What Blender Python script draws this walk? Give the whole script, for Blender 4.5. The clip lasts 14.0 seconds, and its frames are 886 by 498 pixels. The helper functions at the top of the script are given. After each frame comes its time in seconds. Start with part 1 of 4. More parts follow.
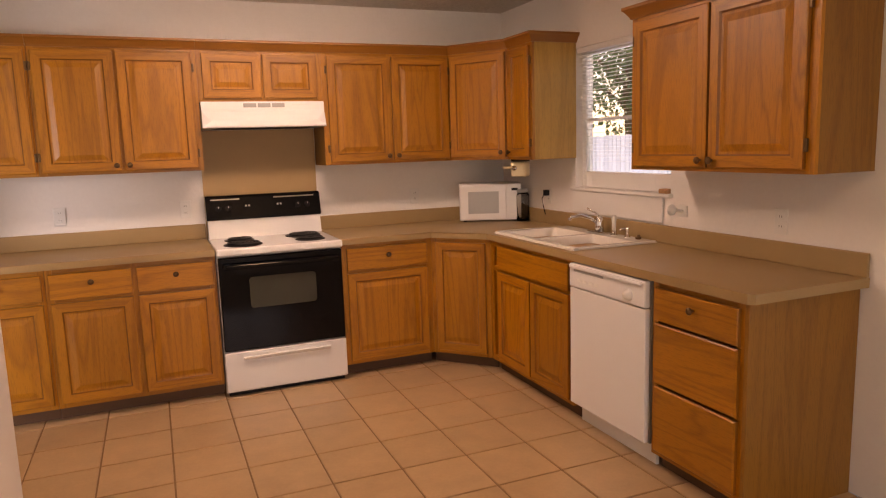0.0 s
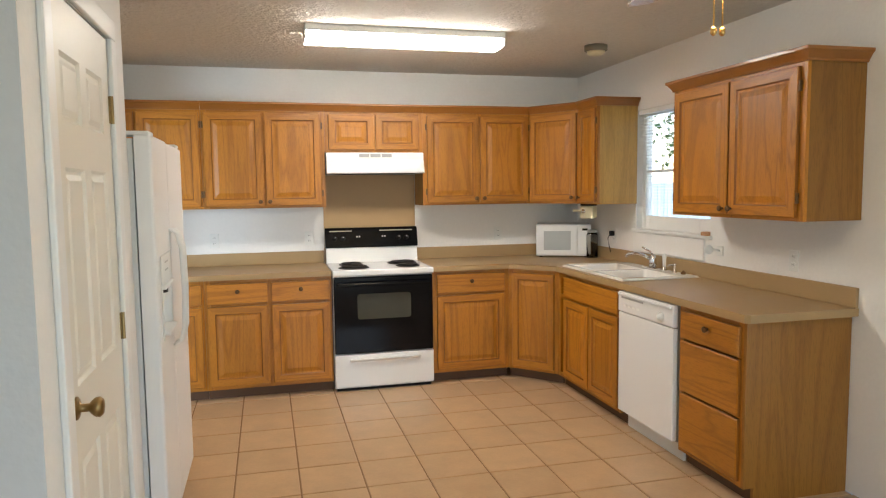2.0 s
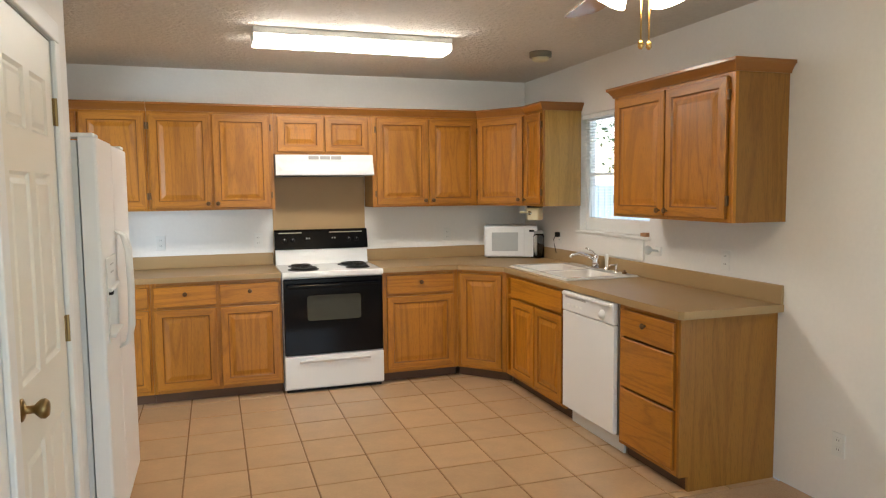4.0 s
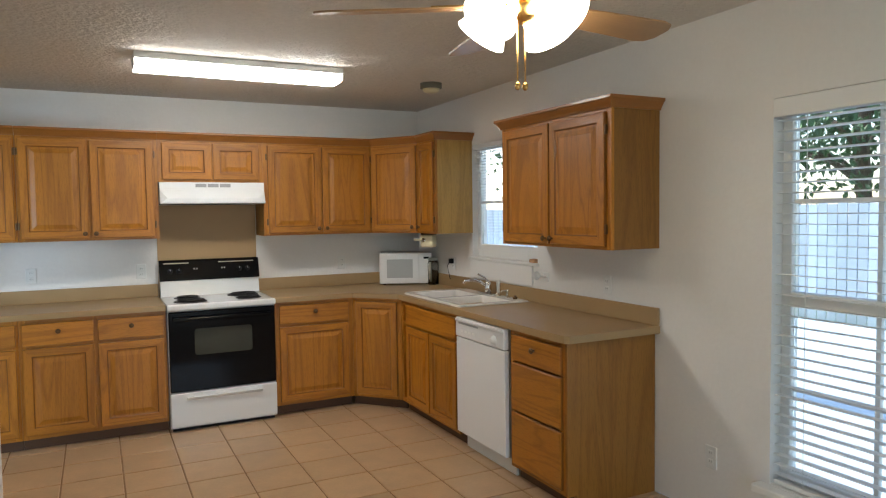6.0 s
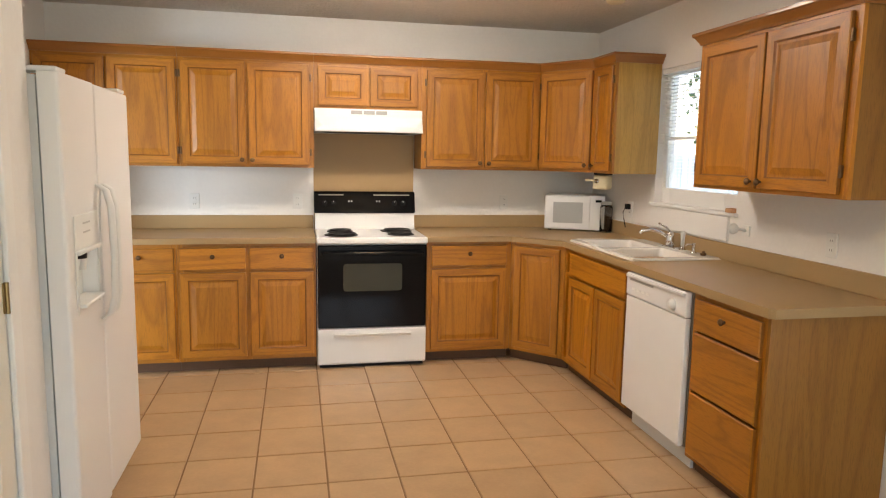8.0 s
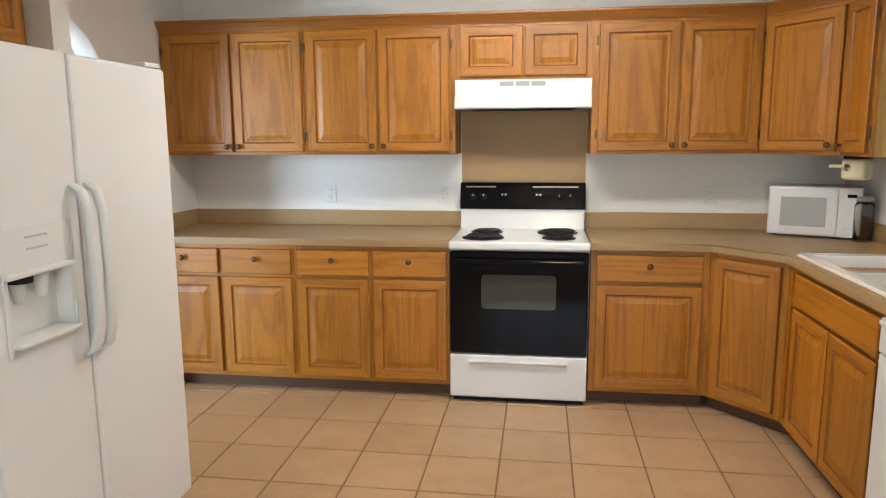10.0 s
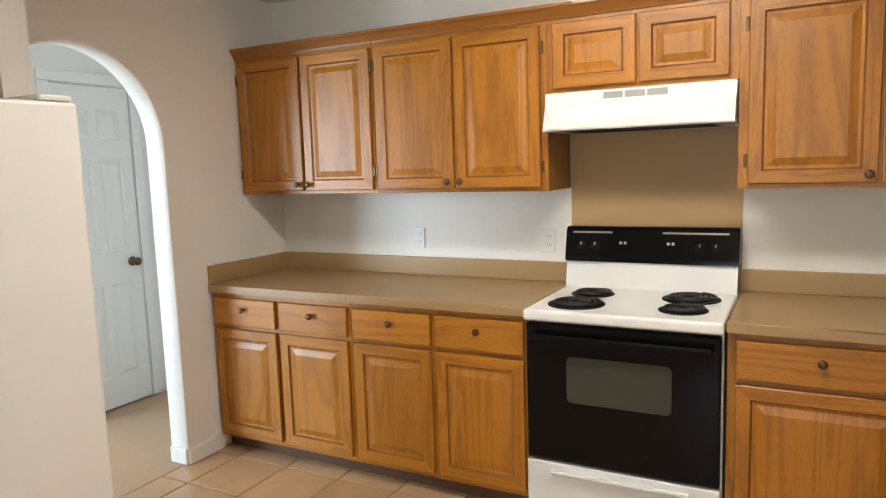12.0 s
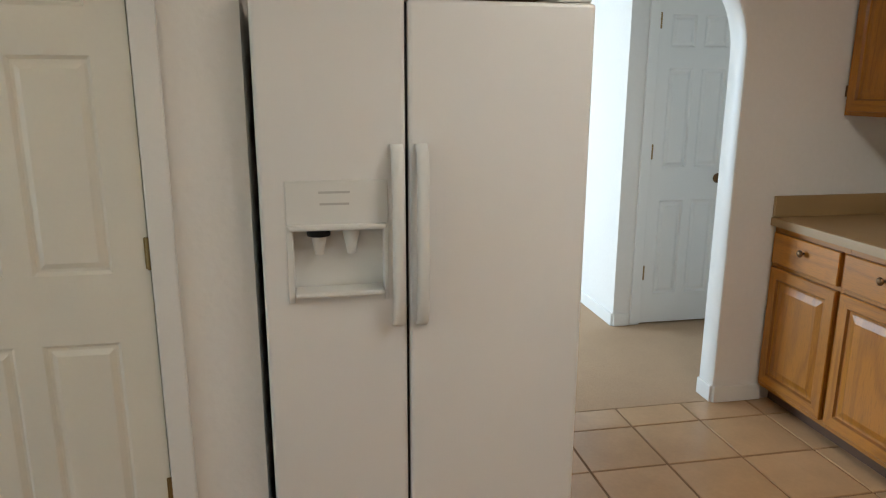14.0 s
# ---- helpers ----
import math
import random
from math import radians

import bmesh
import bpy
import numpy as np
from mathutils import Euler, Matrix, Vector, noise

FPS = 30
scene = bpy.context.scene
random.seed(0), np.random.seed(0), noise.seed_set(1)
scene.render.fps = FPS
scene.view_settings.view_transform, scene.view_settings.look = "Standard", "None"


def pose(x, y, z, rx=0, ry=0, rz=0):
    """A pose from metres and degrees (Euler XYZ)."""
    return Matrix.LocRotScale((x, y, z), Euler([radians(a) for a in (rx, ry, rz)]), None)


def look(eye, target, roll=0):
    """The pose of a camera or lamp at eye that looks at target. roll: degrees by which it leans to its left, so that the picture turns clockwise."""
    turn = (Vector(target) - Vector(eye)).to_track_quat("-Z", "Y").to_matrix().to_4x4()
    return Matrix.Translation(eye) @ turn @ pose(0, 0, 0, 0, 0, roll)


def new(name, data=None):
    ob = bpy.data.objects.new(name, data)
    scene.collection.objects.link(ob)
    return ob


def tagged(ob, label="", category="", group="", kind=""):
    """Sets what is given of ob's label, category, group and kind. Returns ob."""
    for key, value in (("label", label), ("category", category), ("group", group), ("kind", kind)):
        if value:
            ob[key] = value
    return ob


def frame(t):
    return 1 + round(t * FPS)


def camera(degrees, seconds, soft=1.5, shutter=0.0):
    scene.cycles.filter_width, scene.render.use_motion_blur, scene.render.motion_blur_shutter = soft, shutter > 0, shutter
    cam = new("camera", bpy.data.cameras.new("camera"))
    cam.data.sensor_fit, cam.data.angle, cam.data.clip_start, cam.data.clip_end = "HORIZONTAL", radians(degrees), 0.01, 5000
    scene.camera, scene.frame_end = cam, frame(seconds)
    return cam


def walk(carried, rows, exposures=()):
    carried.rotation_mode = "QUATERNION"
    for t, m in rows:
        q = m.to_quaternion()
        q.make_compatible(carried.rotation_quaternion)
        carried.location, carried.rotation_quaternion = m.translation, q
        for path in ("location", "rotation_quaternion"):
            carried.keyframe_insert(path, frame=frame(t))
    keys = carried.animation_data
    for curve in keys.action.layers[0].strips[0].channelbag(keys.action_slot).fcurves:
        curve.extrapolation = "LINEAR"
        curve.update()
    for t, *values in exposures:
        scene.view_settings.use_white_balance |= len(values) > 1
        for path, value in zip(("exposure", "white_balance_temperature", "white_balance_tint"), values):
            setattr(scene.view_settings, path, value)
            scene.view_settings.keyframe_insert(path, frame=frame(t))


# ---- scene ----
cam = camera(65.3, 14.0, soft=1.2)
PATH = [
    (0, (-0.305, -4.902, 1.48), (0.452, -3.074, 1.185), -1.8),
    (0.5, (-0.359, -5.157, 1.512), (0.321, -3.291, 1.274), 0.5),
    (1, (-0.325, -5.425, 1.51), (0.038, -3.464, 1.336), 0.6),
    (1.5, (-0.354, -5.599, 1.518), (-0.104, -3.625, 1.323), -1.1),
    (2, (-0.454, -5.742, 1.504), (0.038, -3.811, 1.331), -0.7),
    (2.2, (-0.477, -5.769, 1.501), (0.035, -3.847, 1.297), 0.1),
    (4.3, (-0.445, -5.83, 1.513), (0.214, -3.949, 1.354), -0.3),
    (4.5, (-0.442, -5.836, 1.518), (0.244, -3.964, 1.365), 0.0),
    (5, (-0.443, -5.838, 1.515), (0.295, -3.986, 1.346), -0.7),
    (5.5, (-0.431, -5.838, 1.529), (0.343, -4.001, 1.367), -1.0),
    (6, (-0.424, -5.852, 1.539), (0.471, -4.067, 1.434), -0.8),
    (6.5, (-0.41, -5.815, 1.519), (0.499, -4.042, 1.346), -1.0),
    (7, (-0.304, -5.67, 1.509), (0.42, -3.817, 1.301), -1.5),
    (7.5, (-0.183, -5.516, 1.49), (0.293, -3.591, 1.23), -0.9),
    (8, (-0.127, -5.349, 1.475), (0.286, -3.41, 1.208), 1.0),
    (8.5, (-0.052, -5.147, 1.485), (0.348, -3.214, 1.162), 0.5),
    (9, (0.116, -4.957, 1.478), (0.075, -2.98, 1.176), 1.4),
    (9.2, (0.16, -4.873, 1.473), (0.067, -2.901, 1.154), 1.5),
    (11.3, (0.962, -3.608, 1.484), (0.316, -1.736, 1.206), -0.7),
    (11.5, (0.916, -3.563, 1.502), (0.264, -1.687, 1.274), 1.3),
    (12, (1.015, -3.256, 1.511), (0.083, -1.504, 1.266), -1.9),
    (12.5, (1.137, -2.993, 1.516), (-0.107, -1.459, 1.201), -1.4),
    (13, (1.086, -2.811, 1.501), (-0.301, -1.413, 1.151), -0.1),
    (13.5, (1.006, -2.723, 1.497), (-0.679, -1.721, 1.101), 1.1),
    (14, (1.02, -2.725, 1.499), (-0.893, -2.363, 1.04), 0.2),
]
walk(cam, [(t, look(eye, target, roll)) for t, eye, target, roll in PATH],
     [(0, 1.4, 10200, 43), (0.5, 1.85, 9000, 25), (1.0, 1.9, 7400, 15), (1.5, 1.97, 6600, 10), (2.0, 1.93, 6600, 10), (4.5, 1.85, 6700, 10), (5, 1.85, 6700, 10), (5.5, 1.97, 6600, 10), (6, 1.37, 6200, 8), (6.5, 1.47, 6300, 8), (7, 1.75, 7700, 17), (7.5, 2.0, 7700, 17), (8, 1.95, 7300, 15), (8.5, 1.92, 6800, 12), (9, 1.97, 6200, 9), (11.5, 1.88, 6700, 10), (12, 1.88, 6800, 10), (12.5, 1.6, 6900, 10), (13, 1.65, 6800, 10), (13.5, 1.2, 6600, 10), (14, 1.17, 6600, 8)])

# ---- light ----
world = bpy.data.worlds.new("sky")
world.use_nodes = True
scene.world = world
sky = world.node_tree.nodes.new("ShaderNodeTexSky")
sky.sky_type, sky.sun_disc = "NISHITA", False
sky.sun_elevation, sky.sun_rotation = radians(42), radians(355)
world.node_tree.nodes["Background"].inputs["Strength"].default_value = 0.15
world.node_tree.links.new(sky.outputs["Color"], world.node_tree.nodes["Background"].inputs["Color"])
sun = new("sun", bpy.data.lights.new("sun", "SUN"))
sun.data.energy, sun.data.angle, sun.data.color = 3.2, radians(0.5), (1, 0.95, 0.86)
sun.matrix_world = look((0, 0, 0), (-math.sin(radians(355)) * math.cos(radians(42)), -math.cos(radians(355)) * math.cos(radians(42)), -math.sin(radians(42))))


def opening_lamp(x, y, z, tx, ty, tz, w, h, power, tint):
    """The sky's light in an opening of the walls, out of view."""
    lamp = new("opening_light", bpy.data.lights.new("opening_light", "AREA"))
    lamp.data.shape, lamp.data.size, lamp.data.size_y, lamp.data.energy, lamp.data.color = "RECTANGLE", w, h, power, tint
    lamp.matrix_world = look((x, y, z), (tx, ty, tz))


opening_lamp(-4.9, -4.72, 1.25, -4.2, -1, 1.2, 1.6, 1.8, 76, (0.62, 0.80, 1.0))
# added lamp in an unseen opening behind the camera, brightens south-facing walls
opening_lamp(0.6, -7.24, 1.05, 0.6, 0, 0.9, 1.6, 1.9, 9, (0.68, 0.84, 1.0))


# ---- materials ----
def material(name, color, rough=0.5, metal=0.0, var=0.08, scale=6.0, grain=0.0, grain_scale=90.0, bump_mm=0.0, coat=0.0, stretch=(1, 1, 1), emit=0.0, per_object=0.0, spec=0.5):
    m = bpy.data.materials.new(name)
    m.use_nodes = True
    n, l = m.node_tree.nodes, m.node_tree.links
    b = n["Principled BSDF"]
    b.inputs["Roughness"].default_value, b.inputs["Metallic"].default_value = rough, metal
    b.inputs["Coat Weight"].default_value = coat
    b.inputs["Specular IOR Level"].default_value = spec
    tc, mp = n.new("ShaderNodeTexCoord"), n.new("ShaderNodeMapping")
    mp.inputs["Scale"].default_value = stretch
    l.new(tc.outputs["Object"], mp.inputs["Vector"])
    info = n.new("ShaderNodeObjectInfo")
    off = n.new("ShaderNodeMath")
    off.operation = "MULTIPLY"
    off.inputs[1].default_value = 37.0
    l.new(info.outputs["Random"], off.inputs[0])
    l.new(off.outputs[0], mp.inputs["Location"])
    big, fine = n.new("ShaderNodeTexNoise"), n.new("ShaderNodeTexNoise")
    big.inputs["Scale"].default_value, fine.inputs["Scale"].default_value = scale, grain_scale
    big.inputs["Detail"].default_value, fine.inputs["Detail"].default_value = 5, 4
    l.new(mp.outputs[0], big.inputs["Vector"])
    l.new(mp.outputs[0], fine.inputs["Vector"])
    mix, mix2 = n.new("ShaderNodeMix"), n.new("ShaderNodeMix")
    for k, src in ((mix, big), (mix2, fine)):
        k.data_type = "RGBA"
        l.new(src.outputs["Fac"], k.inputs["Factor"])
    mix.inputs["A"].default_value = (*[c * (1 - var) for c in color], 1)
    mix.inputs["B"].default_value = (*[min(1, c * (1 + var)) for c in color], 1)
    mix2.blend_type = "MULTIPLY"
    mul = n.new("ShaderNodeMix")
    mul.data_type, mul.blend_type = "RGBA", "MULTIPLY"
    mul.inputs["Factor"].default_value = 1.0
    ramp = n.new("ShaderNodeMapRange")
    ramp.inputs["To Min"].default_value, ramp.inputs["To Max"].default_value = 1 - grain, 1 + grain
    l.new(fine.outputs["Fac"], ramp.inputs["Value"])
    l.new(mix.outputs["Result"], mul.inputs["A"])
    l.new(ramp.outputs[0], mul.inputs["B"])
    n.remove(mix2)
    last = mul.outputs["Result"]
    if per_object:
        tone, mul2 = n.new("ShaderNodeMapRange"), n.new("ShaderNodeMix")
        tone.inputs["To Min"].default_value, tone.inputs["To Max"].default_value = 1 - per_object, 1 + per_object
        mul2.data_type, mul2.blend_type = "RGBA", "MULTIPLY"
        mul2.inputs["Factor"].default_value = 1.0
        l.new(info.outputs["Random"], tone.inputs["Value"])
        l.new(last, mul2.inputs["A"])
        l.new(tone.outputs[0], mul2.inputs["B"])
        last = mul2.outputs["Result"]
    l.new(last, b.inputs["Base Color"])
    rr = n.new("ShaderNodeMapRange")
    rr.inputs["To Min"].default_value, rr.inputs["To Max"].default_value = max(0.02, rough * 0.85), min(1, rough * 1.15)
    l.new(big.outputs["Fac"], rr.inputs["Value"])
    l.new(rr.outputs[0], b.inputs["Roughness"])
    if bump_mm:
        bp = n.new("ShaderNodeBump")
        bp.inputs["Distance"].default_value = bump_mm / 1000
        l.new(fine.outputs["Fac"], bp.inputs["Height"])
        l.new(bp.outputs[0], b.inputs["Normal"])
    if emit:
        b.inputs["Emission Color"].default_value, b.inputs["Emission Strength"].default_value = (*color, 1), emit
    return m


def oak(name, along, light=(0.45, 0.172, 0.012), dark=(0.22, 0.068, 0.004)):
    """Honey oak with cathedral figure and open pores; along: the axis of the grain."""
    m = bpy.data.materials.new(name)
    m.use_nodes = True
    n, l = m.node_tree.nodes, m.node_tree.links
    b = n["Principled BSDF"]
    b.inputs["Roughness"].default_value, b.inputs["Coat Weight"].default_value, b.inputs["Coat Roughness"].default_value = 0.42, 0.13, 0.26
    tc, mp, info, off = n.new("ShaderNodeTexCoord"), n.new("ShaderNodeMapping"), n.new("ShaderNodeObjectInfo"), n.new("ShaderNodeMath")
    off.operation = "MULTIPLY"
    off.inputs[1].default_value = 53.0
    l.new(info.outputs["Random"], off.inputs[0])
    l.new(off.outputs[0], mp.inputs["Location"])
    mp.inputs["Scale"].default_value = [0.09 if a == along else 1.0 for a in "xyz"]
    l.new(tc.outputs["Object"], mp.inputs["Vector"])
    figure, pores, tone = n.new("ShaderNodeTexNoise"), n.new("ShaderNodeTexNoise"), n.new("ShaderNodeTexNoise")
    figure.inputs["Scale"].default_value, figure.inputs["Detail"].default_value, figure.inputs["Distortion"].default_value = 4.2, 3.0, 0.9
    pores.inputs["Scale"].default_value, pores.inputs["Detail"].default_value = 260, 3
    tone.inputs["Scale"].default_value = 1.6
    for k in (figure, pores, tone):
        l.new(mp.outputs[0], k.inputs["Vector"])
    rings, frac = n.new("ShaderNodeMath"), n.new("ShaderNodeMath")
    rings.operation, frac.operation = "MULTIPLY", "PINGPONG"
    rings.inputs[1].default_value, frac.inputs[1].default_value = 9.0, 0.5
    l.new(figure.outputs["Fac"], rings.inputs[0])
    l.new(rings.outputs[0], frac.inputs[0])
    ramp = n.new("ShaderNodeValToRGB")
    ramp.color_ramp.elements[0].position, ramp.color_ramp.elements[0].color = 0.0, (*[0.52 * p + 0.48 * q for p, q in zip(light, dark)], 1)
    ramp.color_ramp.elements[1].position, ramp.color_ramp.elements[1].color = 0.26, (*light, 1)
    l.new(frac.outputs[0], ramp.inputs["Fac"])
    pr = n.new("ShaderNodeMapRange")
    pr.inputs["From Min"].default_value, pr.inputs["From Max"].default_value = 0.33, 0.5
    pr.inputs["To Min"].default_value, pr.inputs["To Max"].default_value = 0.80, 1.0
    l.new(pores.outputs["Fac"], pr.inputs["Value"])
    tr = n.new("ShaderNodeMapRange")
    tr.inputs["To Min"].default_value, tr.inputs["To Max"].default_value = 0.78, 1.2
    l.new(tone.outputs["Fac"], tr.inputs["Value"])
    orr = n.new("ShaderNodeMapRange")
    orr.inputs["To Min"].default_value, orr.inputs["To Max"].default_value = 0.88, 1.1
    l.new(info.outputs["Random"], orr.inputs["Value"])
    last = ramp.outputs["Color"]
    for src in (pr, tr, orr):
        k = n.new("ShaderNodeMix")
        k.data_type, k.blend_type = "RGBA", "MULTIPLY"
        k.inputs["Factor"].default_value = 1.0
        l.new(last, k.inputs["A"])
        l.new(src.outputs[0], k.inputs["B"])
        last = k.outputs["Result"]
    l.new(last, b.inputs["Base Color"])
    bp = n.new("ShaderNodeBump")
    bp.inputs["Distance"].default_value, bp.inputs["Strength"].default_value = 0.0006, 0.5
    l.new(pores.outputs["Fac"], bp.inputs["Height"])
    l.new(bp.outputs[0], b.inputs["Normal"])
    return m


def glass(name, color=(1, 1, 1), rough=0.0):
    m = bpy.data.materials.new(name)
    m.use_nodes = True
    b = m.node_tree.nodes["Principled BSDF"]
    b.inputs["Base Color"].default_value = (*color, 1)
    b.inputs["Transmission Weight"].default_value, b.inputs["Roughness"].default_value, b.inputs["IOR"].default_value = 1.0, rough, 1.45
    return m


OAK_V, OAK_H, OAK_Y = oak("oak_upright", "z"), oak("oak_level", "x"), oak("oak_deep", "y")
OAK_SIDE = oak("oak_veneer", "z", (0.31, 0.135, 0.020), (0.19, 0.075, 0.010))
# paler, yellower veneer for the narrow wall cabinet's body
OAK_PALE = oak("oak_veneer_pale", "z", (0.50, 0.285, 0.058), (0.33, 0.17, 0.03))
OAK_TRIM = material("oak_moulding", (0.30, 0.112, 0.018), 0.38, var=0.15, scale=3, grain=0.12, grain_scale=120, coat=0.2)
# darker oak that paints shade into front edges and panel grooves
OAK_SHADE = material("oak_groove_shade", (0.24, 0.083, 0.008), 0.4, var=0.2, scale=8, grain=0.15, grain_scale=120, coat=0.1)
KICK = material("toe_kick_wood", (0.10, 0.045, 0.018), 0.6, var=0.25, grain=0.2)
WALL = material("wall_paint", (0.79, 0.77, 0.735), 0.7, var=0.03, scale=1.5, grain=0.03, grain_scale=45, bump_mm=1.2)
CEIL = material("ceiling_texture", (0.70, 0.655, 0.585), 0.8, var=0.04, scale=2, grain=0.10, grain_scale=38, bump_mm=14)
TRIM = material("trim_paint", (0.80, 0.79, 0.76), 0.4, var=0.02, grain=0.02)
DOORPAINT = material("door_paint", (0.76, 0.73, 0.64), 0.38, var=0.03, grain=0.02)
LAMINATE = material("laminate_tan", (0.37, 0.242, 0.112), 0.42, var=0.07, scale=5, grain=0.14, grain_scale=320)
PANEL = material("heat_shield_tan", (0.42, 0.270, 0.125), 0.5, var=0.05, grain=0.08, grain_scale=300)
TILE = material("floor_tile", (0.50, 0.325, 0.182), 0.30, var=0.20, scale=7, grain=0.08, grain_scale=60, bump_mm=0.4, per_object=0.05)
GROUT = material("grout", (0.26, 0.155, 0.078), 0.9, var=0.15, grain=0.15)
CARPET = material("carpet_tan", (0.52, 0.36, 0.23), 0.97, var=0.08, scale=5, grain=0.3, grain_scale=240, bump_mm=6)
WHITE = material("appliance_white", (0.80, 0.80, 0.79), 0.22, var=0.015, grain=0.01, grain_scale=300, coat=0.3)
FRIDGE = material("fridge_textured_white", (0.80, 0.79, 0.77), 0.38, var=0.015, grain=0.02, grain_scale=420, bump_mm=0.25)
PLASTIC = material("plastic_white", (0.76, 0.76, 0.73), 0.4, var=0.02)
ALARM = material("smoke_detector_band", (0.20, 0.18, 0.13), 0.6, var=0.1)
GREY = material("plastic_grey", (0.35, 0.35, 0.34), 0.5, var=0.05)
DGREY = material("fridge_side_grey", (0.70, 0.70, 0.68), 0.4, var=0.03, grain=0.03, bump_mm=0.2)
BLACK = material("black_enamel", (0.003, 0.003, 0.004), 0.10, var=0.1, spec=0.22)
BLACKM = material("black_matte", (0.012, 0.011, 0.011), 0.6, var=0.2, spec=0.2)
OVENGLASS = material("oven_window", (0.050, 0.052, 0.042), 0.08, var=0.1)
COIL = material("burner_coil", (0.014, 0.013, 0.013), 0.5, var=0.2, spec=0.3)
CHROME = material("chrome", (0.75, 0.75, 0.76), 0.12, metal=1.0, var=0.02)
BRASS = material("antique_brass", (0.30, 0.20, 0.085), 0.35, metal=1.0, var=0.15)
BRONZE = material("knob_bronze", (0.15, 0.085, 0.04), 0.4, metal=0.8, var=0.2)
GOLD = material("polished_brass", (0.70, 0.42, 0.13), 0.25, metal=1.0, var=0.05)
SINK = material("sink_enamel", (0.80, 0.77, 0.71), 0.2, var=0.02, coat=0.3)
CREAM = material("cream_plastic", (0.72, 0.64, 0.42), 0.4, var=0.04)
FAINT = material("faint_print", (0.52, 0.51, 0.49), 0.5, var=0.02)
PORCELAIN = material("mw_mesh_window", (0.42, 0.43, 0.42), 0.3, var=0.05, grain=0.15, grain_scale=500)
BLIND = material("blind_white", (0.78, 0.78, 0.76), 0.5, var=0.02)
TERRA = material("sponge_orange", (0.46, 0.24, 0.12), 0.9, var=0.2, grain=0.3, bump_mm=1)
FANWOOD = material("fan_blade_wood", (0.36, 0.20, 0.085), 0.4, var=0.2, scale=4, stretch=(0.2, 3, 3), grain=0.15, coat=0.2)
LAMPGLASS = material("lit_frosted_glass", (1.0, 0.88, 0.68), 0.4, var=0.0, emit=7.0)
TUBE = material("lit_diffuser", (1.0, 0.965, 0.90), 0.4, var=0.0, emit=9.6)
PANE, SMOKED = glass("window_glass"), glass("smoked_glass", (0.8, 0.78, 0.74))
# patio and fence colours hold the cool outdoor light as a blue tint
CONCRETE = material("patio_concrete_blue_tint", (0.46, 0.58, 0.66), 0.85, var=0.15, scale=3, grain=0.1)
GRASS = material("lawn", (0.12, 0.19, 0.08), 0.95, var=0.4, scale=2, grain=0.4)
FENCE = material("weathered_fence_blue_tint", (0.55, 0.60, 0.66), 0.85, var=0.2, scale=3, grain=0.2, per_object=0.12)
LEAF = material("leaf", (0.09, 0.16, 0.07), 0.7, var=0.5, scale=3)
BARK = material("bark", (0.12, 0.085, 0.06), 0.9, var=0.3, grain=0.3, bump_mm=6)
BRICKM = material("porch_post_paint", (0.66, 0.64, 0.60), 0.7, var=0.06)


# ---- builders ----
def box(bm, x0, x1, y0, y1, z0, z1, bevel=0.0, seg=2):
    r = bmesh.ops.create_cube(bm, size=1)
    vs = r["verts"]
    for v in vs:
        v.co = Vector(((x0 + x1) / 2 + v.co.x * (x1 - x0), (y0 + y1) / 2 + v.co.y * (y1 - y0), (z0 + z1) / 2 + v.co.z * (z1 - z0)))
    if bevel:
        es = list({e for v in vs for e in v.link_edges})
        bmesh.ops.bevel(bm, geom=es, offset=bevel, segments=seg, affect="EDGES", profile=0.5)
    return bm


def solid(*a, bevel=0.0, seg=2):
    return box(bmesh.new(), *a, bevel=bevel, seg=seg)


def lathe(rows, steps=20, bm=None, at=None):
    """A turned shape about z from (radius, height) rows; at: a pose."""
    bm = bm or bmesh.new()
    at = at or Matrix()
    rings = [[bm.verts.new(at @ Vector((r * math.cos(2 * math.pi * k / steps), r * math.sin(2 * math.pi * k / steps), z))) for k in range(steps)] for r, z in rows]
    for p, q in zip(rings, rings[1:]):
        for k in range(steps):
            bm.faces.new((p[k], p[(k + 1) % steps], q[(k + 1) % steps], q[k]))
    bm.faces.new(rings[0][::-1])
    bm.faces.new(rings[-1])
    return bm


def tube(points, radius, steps=8, bm=None):
    """A round bar along points."""
    bm = bm or bmesh.new()
    pts = [Vector(p) for p in points]
    rings = []
    for i, p in enumerate(pts):
        d = (pts[min(i + 1, len(pts) - 1)] - pts[max(i - 1, 0)]).normalized()
        q = d.to_track_quat("Z", "Y")
        rings.append([bm.verts.new(p + q @ Vector((radius * math.cos(2 * math.pi * k / steps), radius * math.sin(2 * math.pi * k / steps), 0))) for k in range(steps)])
    for p, q in zip(rings, rings[1:]):
        for k in range(steps):
            bm.faces.new((p[k], p[(k + 1) % steps], q[(k + 1) % steps], q[k]))
    bm.faces.new(rings[0][::-1])
    bm.faces.new(rings[-1])
    return bm


def prism(outline, z0, z1, bm=None, m=None):
    """An upright prism over an outline of (x, y); m turns it."""
    bm = bm or bmesh.new()
    m = m or Matrix()
    lo = [bm.verts.new(m @ Vector((x, y, z0))) for x, y in outline]
    hi = [bm.verts.new(m @ Vector((x, y, z1))) for x, y in outline]
    bm.faces.new(lo[::-1])
    bm.faces.new(hi)
    for k in range(len(lo)):
        j = (k + 1) % len(lo)
        bm.faces.new((lo[k], lo[j], hi[j], hi[k]))
    return bm


